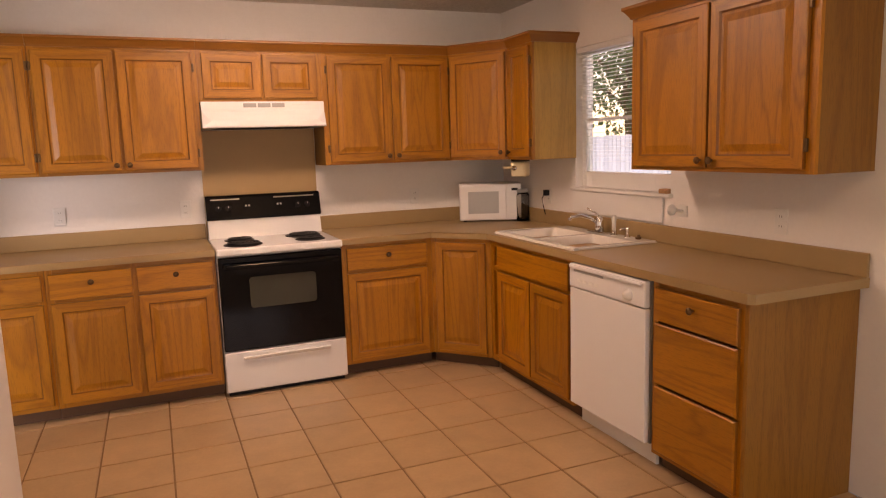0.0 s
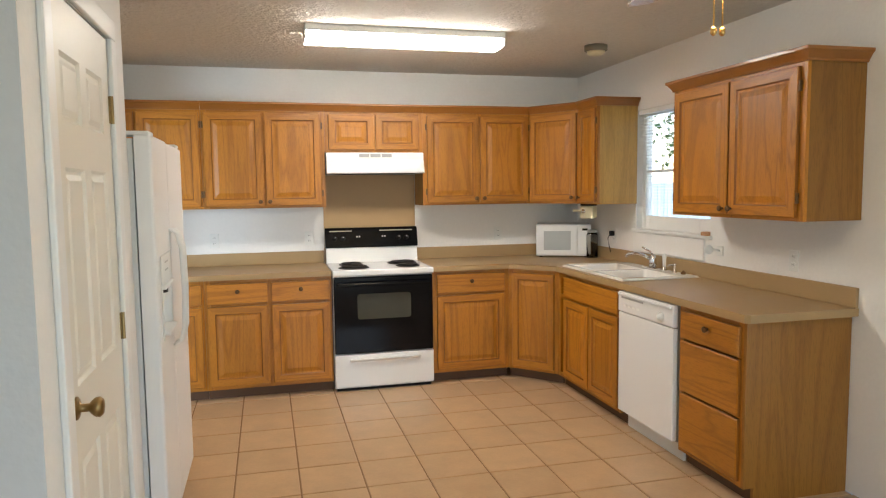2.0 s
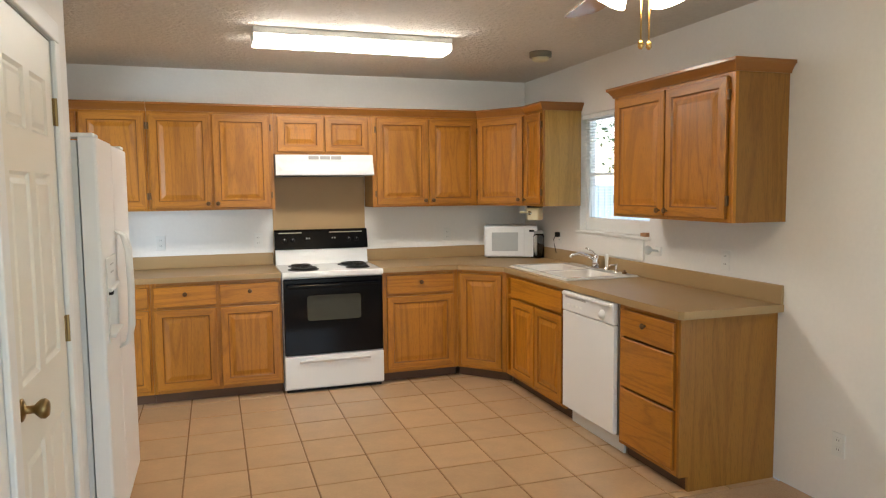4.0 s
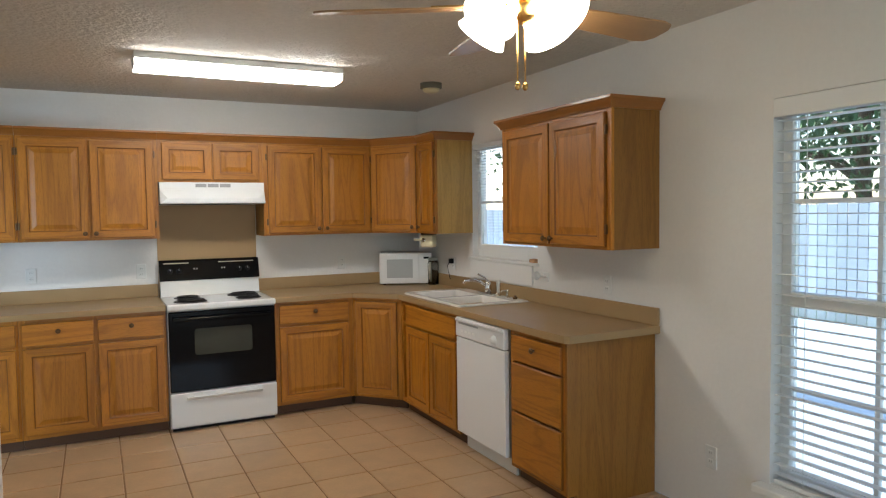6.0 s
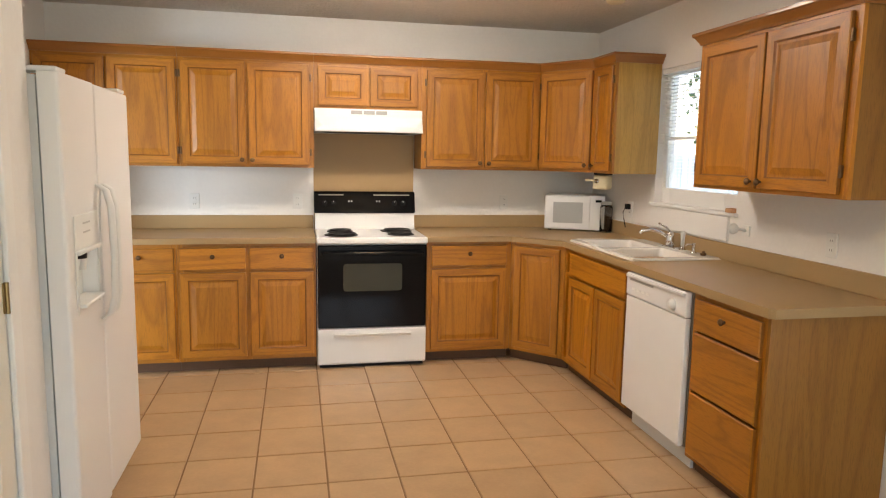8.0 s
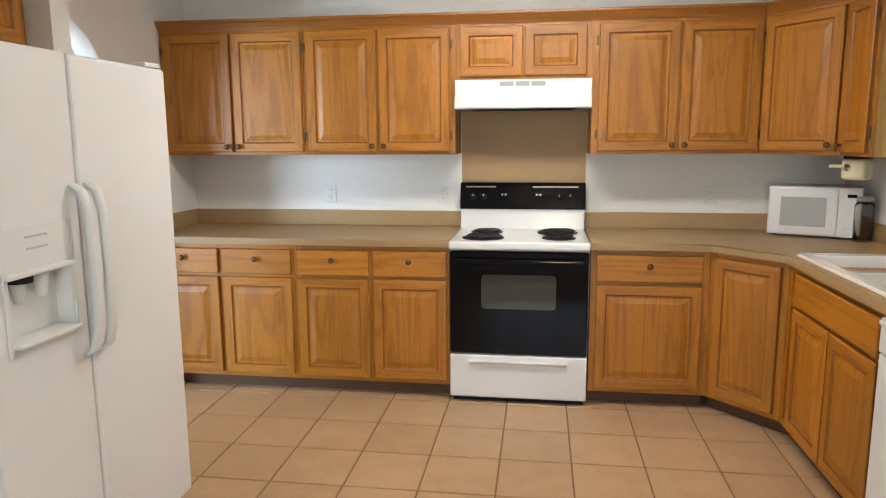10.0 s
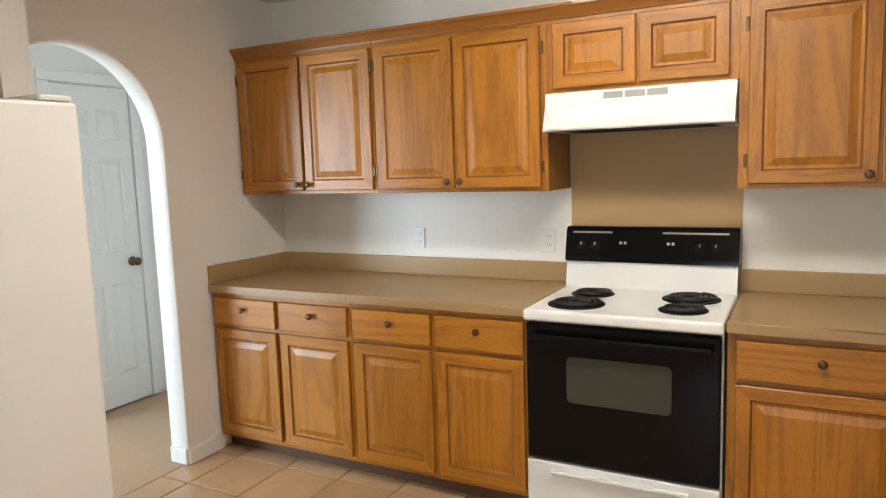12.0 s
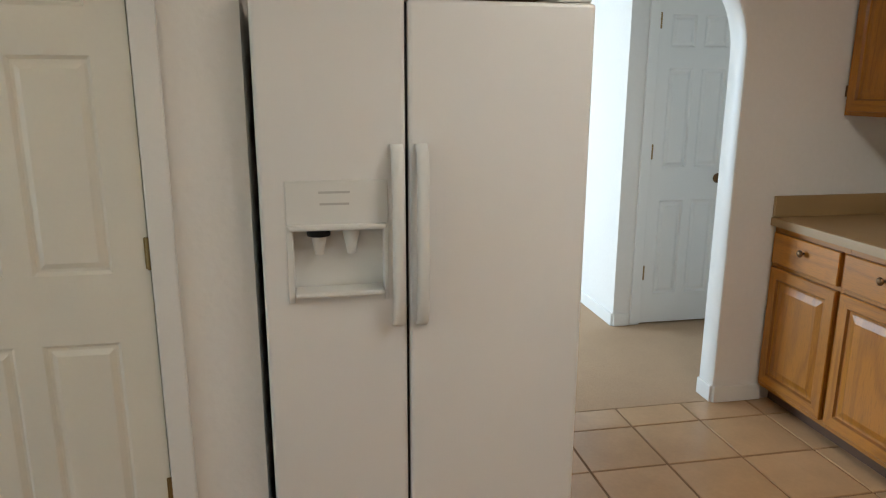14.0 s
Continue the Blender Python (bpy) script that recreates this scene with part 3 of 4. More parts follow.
# sink unit: long false front over two doors
sinkcab = base_unit("honey oak sink cabinet with two doors", pose(FX, -0.93, 0, 0, 0, -90), 0.955, [(0.12, 0.515, "r"), (0.53, 0.93, "l")], [(0.12, 0.93, False)], 0.58)
# drawer unit at the end of the run
DEND = -3.045
dr = thing("drawer_cabinet", "honey oak drawer cabinet with three drawers at the worktop's end", "cabinet", pose(FX, -2.515, 0, 0, 0, -90), "base cabinets")
w = -2.515 - DEND
carcass(dr, w - 0.019, 0.58, LOW, TOP, True)
cab_drawer(dr, 0.03, w - 0.035, 0.702, 0.846)
cab_drawer(dr, 0.03, w - 0.035, 0.418, 0.690, knob=False)
cab_drawer(dr, 0.03, w - 0.035, LOW + 0.027, 0.406, knob=False)
bm = bmesh.new()
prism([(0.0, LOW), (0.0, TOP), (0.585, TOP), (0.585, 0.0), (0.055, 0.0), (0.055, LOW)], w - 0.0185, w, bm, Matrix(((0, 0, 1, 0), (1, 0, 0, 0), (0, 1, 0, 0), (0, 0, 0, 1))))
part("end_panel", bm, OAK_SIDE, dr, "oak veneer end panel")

# ---- worktops ----
CT0, CT1 = TOP + 0.001, 0.914


def edge_soft(bm, off=0.006):
    es = [e for e in bm.edges if len(e.link_faces) == 2 and all(abs(v.co.z - CT1) < 0.001 for v in e.verts)]
    bmesh.ops.bevel(bm, geom=es, offset=off, segments=3, affect="EDGES", profile=0.5)
    return bm


wt = thing("worktop", "short tan laminate worktop beside the white range", "worktop")
part("slab", edge_soft(prism([(-1.798, -0.002), (-1.798, -0.642), (-0.004, -0.642), (-0.004, -0.002)], CT0, CT1)), LAMINATE, wt)
part("backsplash", solid(-1.780, -0.004, -0.020, -0.002, CT1, 1.012, bevel=0.004), LAMINATE, wt)
part("side_splash", solid(-1.798, -1.7805, -0.640, -0.002, CT1, 1.012, bevel=0.004), LAMINATE, wt)

SX0, SX1, SY0, SY1 = 1.715, 2.215, -1.84, -0.98     # sink's cut-out
wt = thing("worktop", "L-shaped tan laminate worktop round the sink corner", "worktop")
bm = bmesh.new()
prism([(0.766, -0.002), (0.766, -0.642), (1.376, -0.642), (1.645, -0.940), (1.645, -0.975), (2.263, -0.975), (2.263, -0.002)], CT0, CT1, bm)
edge_soft(bm)
box(bm, 1.645, SX0, SY0, -0.975, CT0, CT1)
box(bm, SX1, 2.263, SY0, -0.975, CT0, CT1)
prism([(1.645, SY0), (1.645, -3.060), (1.665, -3.080), (2.263, -3.080), (2.263, SY0)], CT0, CT1, bm)
part("slab", bm, LAMINATE, wt)
part("backsplash", solid(0.766, 2.245, -0.020, -0.002, CT1, 1.012, bevel=0.004), LAMINATE, wt)
part("backsplash", solid(2.2455, 2.263, -3.078, -0.002, CT1, 1.012, bevel=0.004), LAMINATE, wt)


# ---- wall cabinets ----
UY, UX = -0.330, 1.935
LABEL_W = "honey oak wall cabinet with two raised-panel doors"
wall_unit(LABEL_W, pose(-1.797, UY, 0), 0.896, [(0.020, 0.440, "r"), (0.456, 0.882, "l")])
wall_unit(LABEL_W, pose(-0.899, UY, 0), 0.896, [(0.016, 0.436, "r"), (0.450, 0.866, "l")])
wall_unit("short honey oak wall cabinet over the range hood", pose(-0.002, UY, 0), 0.768, [(0.028, 0.380, ""), (0.392, 0.735, "")], 1.795)
wall_unit(LABEL_W, pose(0.767, UY, 0), 0.900, [(0.034, 0.464, "r"), (0.476, 0.890, "l")])
A, B = Vector((1.668, UY)), Vector((UX, -0.715))
wd, ang = (B - A).length, math.degrees(math.atan2(B.y - A.y, B.x - A.x))
corner = thing("wall_cabinet", "honey oak corner wall cabinet with slanted door", "cabinet", pose(A.x, A.y, 0, 0, 0, ang), "wall cabinets")
inv = pose(A.x, A.y, 0, 0, 0, ang).inverted()
part("body", prism(in_corner([(1.68, -0.322), (1.68, -0.003), (2.262, -0.003), (2.262, -0.712), (1.945, -0.712)]), UP0, UP1), OAK_SIDE, corner)
for x0, x1 in ((0, 0.03), (wd - 0.03, wd)):
    part("stile", solid(x0, x1, 0, 0.016, UP0, UP1), OAK_V, corner)
part("rail", solid(0.0305, wd - 0.0305, 0.001, 0.016, UP0, UP0 + 0.035), OAK_H, corner)
part("rail", solid(0.0305, wd - 0.0305, 0.001, 0.016, UP1 - 0.04, UP1), OAK_H, corner)
cab_door(corner, 0.018, wd - 0.018, UP0 + 0.018, UP1 - 0.022, "r")
crown([(0, 0), (wd, 0)], corner).location.z = UP1 - 0.004
wall_unit("narrow honey oak wall cabinet beside the window", pose(UX, -0.717, 0, 0, 0, -90), 0.315, [(0.022, 0.295, "l")], trim=[(0, 0), (0.315, 0), (0.315, 0.327)], side=OAK_PALE)
wall_unit("honey oak wall cabinet hung alone beyond the window", pose(UX, -2.02, -0.042, 0, 0, -90), 1.055, [(0.035, 0.525, "r"), (0.538, 1.015, "l")], trim=[(0, 0.327), (0, 0), (1.055, 0), (1.055, 0.327)])
# over the fridge
wall_unit("honey oak wall cabinet above the refrigerator", pose(-1.47, -2.895, 0, 0, 0, 90), 1.030, [(0.03, 0.508, ""), (0.522, 1.0, "")], 1.812)


# ---- range and hood ----
def rounded(x0, x1, y0, y1, r, n=5):
    pts = []
    for cx, cy, a0 in ((x1 - r, y1 - r, 0), (x0 + r, y1 - r, 90), (x0 + r, y0 + r, 180), (x1 - r, y0 + r, 270)):
        for k in range(n + 1):
            a = radians(a0 + 90 * k / n)
            pts.append((cx + r * math.cos(a), cy + r * math.sin(a)))
    return pts


def electric_range():
    r = thing("range", "white electric coil range with black oven door", "range", pose(0.004, -0.03, 0))
    w = 0.754
    part("body", solid(0, w, -0.60, 0, 0.02, 0.868), WHITE, r)
    d = part("oven_door", solid(0.004, w - 0.004, -0.640, -0.602, 0.288, 0.862, bevel=0.008), BLACK, r, "glossy black oven door")
    part("window", prism(rounded(0.175, w - 0.175, 0.545, 0.735, 0.022), 0.6395, 0.6425, None, Matrix(((1, 0, 0, 0), (0, 0, -1, 0), (0, 1, 0, 0), (0, 0, 0, 1)))), OVENGLASS, d, "dark tinted oven window")
    hd = part("handle", solid(0.03, w - 0.03, -0.690, -0.668, 0.795, 0.825, bevel=0.009, seg=3), BLACK, d)
    for x in (0.06, w - 0.06):
        part("bracket", solid(x - 0.014, x + 0.014, -0.672, -0.638, 0.798, 0.822, bevel=0.004), BLACK, hd)
    s = part("drawer", solid(0.002, w - 0.002, -0.642, -0.602, 0.035, 0.280, bevel=0.007), WHITE, r, "white storage drawer")
    bm = bmesh.new()
    prof = [(-0.6415, 0.250), (-0.660, 0.253), (-0.663, 0.246), (-0.652, 0.232), (-0.6415, 0.226)]
    prism(prof, 0.11, w - 0.11, bm, Matrix(((0, 0, 1, 0), (1, 0, 0, 0), (0, 1, 0, 0), (0, 0, 0, 1))))
    part("pull", bm, WHITE, s)
    part("plinth", solid(0.015, w - 0.015, -0.60, -0.02, 0, 0.019), BLACKM, r)
    part("cooktop", solid(-0.004, w + 0.004, -0.652, -0.001, 0.870, 0.916, bevel=0.012, seg=3), WHITE, r, "white enamel cooktop")
    bm = bmesh.new()
    up3 = Matrix(((0, 0, 1, 0), (1, 0, 0, 0), (0, 1, 0, 0), (0, 0, 0, 1)))
    prism([(-0.10, 0.914), (-0.075, 1.035), (0.0, 1.035), (0.0, 0.914)], 0.002, w - 0.002, bm, up3)
    part("backguard", bm, WHITE, r)
    bm = bmesh.new()
    prism([(-0.090, 1.036), (-0.088, 1.050), (-0.060, 1.185), (-0.045, 1.196), (0.0, 1.196), (0.0, 1.036)], -0.004, w + 0.004, bm, up3)
    bmesh.ops.bevel(bm, geom=bm.edges[:], offset=0.004, segments=2, affect="EDGES")
    p = part("control_panel", bm, BLACK, r, "glossy black control panel")
    tilt = pose(0, -0.0735, 1.112, 90 - 11.7)
    for x, z in ((0.075, 0.028), (0.14, 0.028), (0.60, 0.028), (0.665, 0.028)):
        k = part("knob", lathe([(0.021, 0.0), (0.021, 0.004), (0.016, 0.006), (0.014, 0.020), (0.004, 0.021)], 16), BLACKM, p, "", tilt @ pose(x, z - 0.03, 0.0), True)
        part("pointer", solid(-0.0015, 0.0015, 0.002, 0.013, 0.0212, 0.0222), WHITE, k)
    for x, z, ww in ((0.075, -0.034, 0.02), (0.14, -0.034, 0.02), (0.60, -0.034, 0.022), (0.665, -0.034, 0.022), (0.36, -0.045, 0.075)):
        part("lettering", solid(-ww / 2, ww / 2, -0.002, 0.002, 0, 0.0012), GREY, p, "", tilt @ pose(x, z, 0.0))
    part("clock", solid(-0.075, 0.075, -0.028, 0.030, -0.001, 0.0015, bevel=0.001), OVENGLASS, p, "", tilt @ pose(0.37, 0.005, 0))
    for x in (0.045, 0.105, 0.17, 0.57, 0.633, 0.70):
        for z in (0.030, -0.012):
            part("mark", solid(-0.004, 0.004, -0.0012, 0.0012, 0, 0.0012), PLASTIC, p, "", tilt @ pose(x, z, 0))
    for x in (0.255, 0.275, 0.465, 0.485):
        part("button", solid(-0.006, 0.006, -0.006, 0.006, 0, 0.003, bevel=0.001), GREY, p, "", tilt @ pose(x, 0.012, 0))
    # chrome strips stand in for the lamp's reflection on the panel's top edge
    part("trim_strip", solid(0.03, 0.215, -0.004, 0.004, 0, 0.002), CHROME, p, "", tilt @ pose(0, 0.060, 0))
    part("trim_strip", solid(0.44, 0.715, -0.004, 0.004, 0, 0.002), CHROME, p, "", tilt @ pose(0, 0.060, 0))
    for x, y, rad in ((0.172, -0.490, 0.105), (0.176, -0.255, 0.082), (0.592, -0.475, 0.082), (0.590, -0.250, 0.105)):
        e = part("burner", lathe([(rad + 0.012, 0.0), (rad + 0.012, 0.003), (rad + 0.004, 0.004), (rad * 0.9, -0.0), (0.01, -0.002)], 28), BLACKM, r, "black drip pan", pose(x, y, 0.9165), True)
        pts = []
        for k in range(90):
            a = k / 89 * 2 * math.pi * 4.2
            q = 0.018 + (rad - 0.02) * k / 89
            pts.append((q * math.cos(a), q * math.sin(a), 0.011))
        part("coil", tube(pts, 0.0052, 6), COIL, e, "dark coiled heating element", None, True)
    return r


electric_range()


def hood():
    h = thing("range_hood", "white sheet-metal range hood under the short cabinet", "range hood")
    bm = bmesh.new()
    prof = [(-0.003, 1.792), (-0.372, 1.792), (-0.380, 1.735), (-0.424, 1.672), (-0.424, 1.636), (-0.412, 1.630), (-0.003, 1.630)]
    prism(prof, 0.001, 0.764, bm, Matrix(((0, 0, 1, 0), (1, 0, 0, 0), (0, 1, 0, 0), (0, 0, 0, 1))))
    # the ends slope in
    for v in bm.verts:
        if v.co.y < -0.42 and v.co.z > 1.66:
            v.co.x += 0.055 if v.co.x < 0.3 else -0.055
    bmesh.ops.bevel(bm, geom=bm.edges[:], offset=0.003, segments=2, affect="EDGES")
    part("shell", bm, WHITE, h)
    for k in range(3):
        x = 0.255 + 0.088 * k
        v = part("vent", solid(x, x + 0.078, -0.3805, -0.372, 1.755, 1.781, bevel=0.001), GREY, h, "grey vent grille")
    part("lettering", solid(0.56, 0.66, -0.3795, -0.372, 1.770, 1.776), PLASTIC, h)
    part("filter", solid(0.08, 0.68, -0.40, -0.05, 1.6285, 1.6295), BLACKM, h)
    return h


hood()
shield = tagged(structure("heat_shield", solid(0.0, 0.764, -0.008, -0.001, 0.88, 1.627), PANEL), "tan laminate panel behind the range", "wall panel")


# ---- refrigerator ----
def refrigerator():
    f = thing("refrigerator", "white side-by-side refrigerator with ice dispenser", "refrigerator", pose(-0.93, -2.87, 0, 0, 0, 90))
    w, split = 0.932, 0.402
    part("case", solid(0.004, w - 0.004, 0.012, 0.72, 0.03, 1.711), DGREY, f, "pale grey case")
    part("grille", solid(0.02, w - 0.02, 0.0, 0.011, 0.012, 0.085), GREY, f)
    OX0, OX1, OZ0, OZ1 = 0.085, 0.335, 0.925, 1.125
    bm = bmesh.new()
    for x0, x1, z0, z1 in ((0.0, OX0, 0.09, 1.722), (OX1, split - 0.004, 0.09, 1.722), (OX0, OX1, 0.09, OZ0), (OX0, OX1, OZ1, 1.722)):
        box(bm, x0, x1, -0.058, 0.006, z0, z1)
    bmesh.ops.remove_doubles(bm, verts=bm.verts, dist=0.0002)
    es = [e for e in bm.edges if all(v.co.y < -0.05 for v in e.verts) and (all(v.co.x < 0.001 for v in e.verts) or all(v.co.x > split - 0.005 for v in e.verts))]
    bmesh.ops.bevel(bm, geom=es, offset=0.012, segments=3, affect="EDGES", profile=0.5)
    d = part("freezer_door", bm, FRIDGE, f)
    part("recess", solid(OX0, OX1, -0.004, 0.004, OZ0, OZ1), PLASTIC, d)
    part("dispenser_frame", solid(OX0 - 0.018, OX1 + 0.012, -0.064, -0.0585, OZ1 + 0.001, OZ1 + 0.125, bevel=0.004), PLASTIC, d, "white dispenser control panel")
    part("rim", solid(OX0 - 0.018, OX0 - 0.0005, -0.064, -0.0585, OZ0 - 0.02, OZ1, bevel=0.002), PLASTIC, d)
    part("rim", solid(OX1 + 0.0005, OX1 + 0.012, -0.064, -0.0585, OZ0 - 0.02, OZ1, bevel=0.002), PLASTIC, d)
    part("lip", solid(OX0 - 0.012, OX1 + 0.006, -0.078, -0.0585, OZ1 - 0.012, OZ1 + 0.004, bevel=0.005), PLASTIC, d)
    part("tray", solid(OX0 + 0.002, OX1 - 0.002, -0.085, -0.005, OZ0, OZ0 + 0.014, bevel=0.005), PLASTIC, d, "white drip tray")
    for x in (0.155, 0.245):
        bm = lathe([(0.024, 0), (0.024, 0.01), (0.016, 0.05), (0.012, 0.075), (0.003, 0.076)], 14, None, pose(x, -0.030, OZ1 - 0.012, 180))
        part("paddle", bm, PLASTIC, d, "", None, True)
    part("chute", lathe([(0.035, 0), (0.032, 0.030), (0.004, 0.0305)], 18, None, pose(0.155, -0.040, OZ1 - 0.001, 180)), BLACKM, d, "", None, True)
    for z, ww in ((OZ1 + 0.092, 0.085), (OZ1 + 0.060, 0.08)):
        part("lettering", solid(0.20 - ww / 2, 0.20 + ww / 2, -0.0655, -0.0635, z - 0.003, z + 0.003), FAINT, d)
    d2 = part("fridge_door", solid(split + 0.004, w, -0.058, 0.006, 0.09, 1.722, bevel=0.012, seg=3), FRIDGE, f)
    for door, x in ((d, split - 0.030), (d2, split + 0.038)):
        pts = [(x, -0.062, 1.345), (x, -0.092, 1.325), (x, -0.108, 1.26), (x, -0.112, 1.085), (x, -0.108, 0.91), (x, -0.092, 0.845), (x, -0.062, 0.825)]
        bm = bmesh.new()
        rings = []
        for px, py, pz in pts:
            rings.append([bm.verts.new((px + a, py + b, pz)) for a, b in ((-0.018, 0.010), (-0.016, -0.004), (-0.008, -0.010), (0.008, -0.010), (0.016, -0.004), (0.018, 0.010))])
        for p, q in zip(rings, rings[1:]):
            for k in range(6):
                bm.faces.new((p[k], p[(k + 1) % 6], q[(k + 1) % 6], q[k]))
        bm.faces.new(rings[0])
        bm.faces.new(rings[-1][::-1])
        part("handle", bm, PLASTIC, door, "white curved handle", None, True)
    for x in (0.06, w - 0.06):
        part("hinge_cover", solid(x - 0.05, x + 0.05, -0.05, 0.10, 1.7235, 1.741, bevel=0.006), PLASTIC, f)
    part("gasket", solid(split - 0.003, split + 0.003, -0.045, 0.0, 0.095, 1.715), BLACKM, f)
    return f


refrigerator()


# ---- dishwasher ----
def dishwasher():
    d = thing("dishwasher", "white built-in dishwasher with dial", "dishwasher", pose(FX, -1.893, 0, 0, 0, -90))
    w = 0.610
    part("tub", solid(0.004, w - 0.004, 0.001, 0.56, 0.11, 0.868), GREY, d)
    door = part("door", solid(0.006, w - 0.006, -0.030, 0.0, 0.115, 0.738, bevel=0.006), WHITE, d)
    p = part("control_panel", solid(0.006, w - 0.006, -0.034, 0.0, 0.742, 0.866, bevel=0.008), WHITE, d)
    part("latch", solid(0.02, w - 0.02, -0.046, -0.0335, 0.842, 0.860, bevel=0.005), WHITE, p)
    part("latch_slot", solid(0.05, 0.30, -0.0352, -0.0335, 0.826, 0.838), GREY, p)
    part("dial", lathe([(0.030, 0), (0.030, 0.004), (0.022, 0.007), (0.018, 0.020), (0.003, 0.021)], 20), PLASTIC, p, "", pose(0.49, -0.034, 0.785, 90), True)
    for k in range(4):
        part("button", solid(0.08 + 0.05 * k, 0.11 + 0.05 * k, -0.0365, -0.0335, 0.778, 0.791, bevel=0.001), PLASTIC, p)
    part("kick_plate", solid(0.006, w - 0.006, 0.045, 0.06, 0.0, 0.109), PLASTIC, d, "pale recessed kick plate")
    return d


dishwasher()


# ---- sink and tap ----
def sink():
    s = thing("sink", "off-white enamel double-bowl drop-in sink", "sink")
    bowls = [(1.735, 2.115, -1.385, -1.005), (1.735, 2.115, -1.815, -1.425)]
    # the rim is pieced round the bowls
    bm = bmesh.new()
    z0, z1 = 0.9145, 0.926
    for x0, x1, y0, y1 in ((1.690, 1.735, -1.862, -0.958), (2.115, 2.236, -1.862, -0.958), (1.735, 2.115, -1.005, -0.958), (1.735, 2.115, -1.425, -1.385), (1.735, 2.115, -1.862, -1.815)):
        box(bm, x0, x1, y0, y1, z0, z1)
    bmesh.ops.remove_doubles(bm, verts=bm.verts, dist=0.0002)
    rim = [e for e in bm.edges if all(v.co.z > z1 - 0.001 for v in e.verts) and (all(abs(v.co.x - 1.690) < 0.001 for v in e.verts) or all(abs(v.co.x - 2.236) < 0.001 for v in e.verts) or all(abs(v.co.y + 1.862) < 0.001 for v in e.verts) or all(abs(v.co.y + 0.958) < 0.001 for v in e.verts))]
    bmesh.ops.bevel(bm, geom=rim, offset=0.006, segments=2, affect="EDGES")
    part("rim", bm, SINK, s)
    for x0, x1, y0, y1 in bowls:
        bm, loops = bmesh.new(), []
        for ins, z, r in ((0.0, 0.9255, 0.004), (0.006, 0.915, 0.03), (0.016, 0.80, 0.05), (0.05, 0.752, 0.07), (0.14, 0.748, 0.04)):
            loops.append([bm.verts.new((x, y, z)) for x, y in rounded(x0 + ins, x1 - ins, y0 + ins, y1 - ins, r)])
        for p, q in zip(loops, loops[1:]):
            for k in range(len(p)):
                bm.faces.new((p[k], p[(k + 1) % len(p)], q[(k + 1) % len(p)], q[k]))
        bm.faces.new(loops[-1])
        b = part("bowl", bm, SINK, s, "", None, True)
        part("drain", lathe([(0.04, 0), (0.04, 0.003), (0.03, 0.001), (0.004, 0.001)], 18, None, Matrix.Translation(((x0 + x1) / 2, (y0 + y1) / 2, 0.749))), CHROME, b, "chrome drain", None, True)
    return s


sink()


def tap():
    f = thing("faucet", "chrome single-lever kitchen faucet behind the sink", "faucet", pose(2.175, -1.41, 0.927))
    part("base", solid(-0.028, 0.028, -0.10, 0.10, 0, 0.012, bevel=0.005), CHROME, f)
    part("body", lathe([(0.026, 0.012), (0.026, 0.05), (0.022, 0.085), (0.016, 0.10), (0.003, 0.103)], 18), CHROME, f, "", None, True)
    part("spout", tube([(0, 0, 0.055), (-0.06, 0.015, 0.095), (-0.12, 0.03, 0.112), (-0.17, 0.045, 0.105), (-0.185, 0.048, 0.085)], 0.011, 10), CHROME, f, "", None, True)
    part("lever", tube([(0, 0, 0.098), (-0.02, 0.01, 0.125), (-0.06, 0.045, 0.150)], 0.006, 8), CHROME, f, "", None, True)
    s = thing("sprayer", "white side sprayer standing in its holder", "sprayer", pose(2.175, -1.555, 0.927))
    part("holder", lathe([(0.022, 0), (0.022, 0.006), (0.016, 0.015), (0.014, 0.03), (0.004, 0.03)], 14), CHROME, s, "", None, True)
    part("handle", lathe([(0.011, 0.03), (0.012, 0.07), (0.015, 0.10), (0.012, 0.118), (0.003, 0.119)], 14), PLASTIC, s, "", None, True)
    d = thing("soap_dispenser", "short chrome pump at the sink's edge", "soap dispenser", pose(2.175, -1.68, 0.927))
    part("pump", lathe([(0.019, 0), (0.019, 0.005), (0.010, 0.010), (0.009, 0.045), (0.012, 0.048), (0.010, 0.06), (0.002, 0.061)], 14), CHROME, d, "", None, True)
    part("nozzle", tube([(0, 0, 0.052), (-0.045, 0, 0.054), (-0.055, 0, 0.046)], 0.005, 8), CHROME, d, "", None, True)
    c = thing("sink_stopper", "small brown rubber sink stopper", "stopper", pose(2.185, -1.765, 0.927))
    part("plug", lathe([(0.016, 0), (0.018, 0.012), (0.008, 0.016), (0.008, 0.024), (0.002, 0.025)], 14), BRONZE, c, "", None, True)


tap()


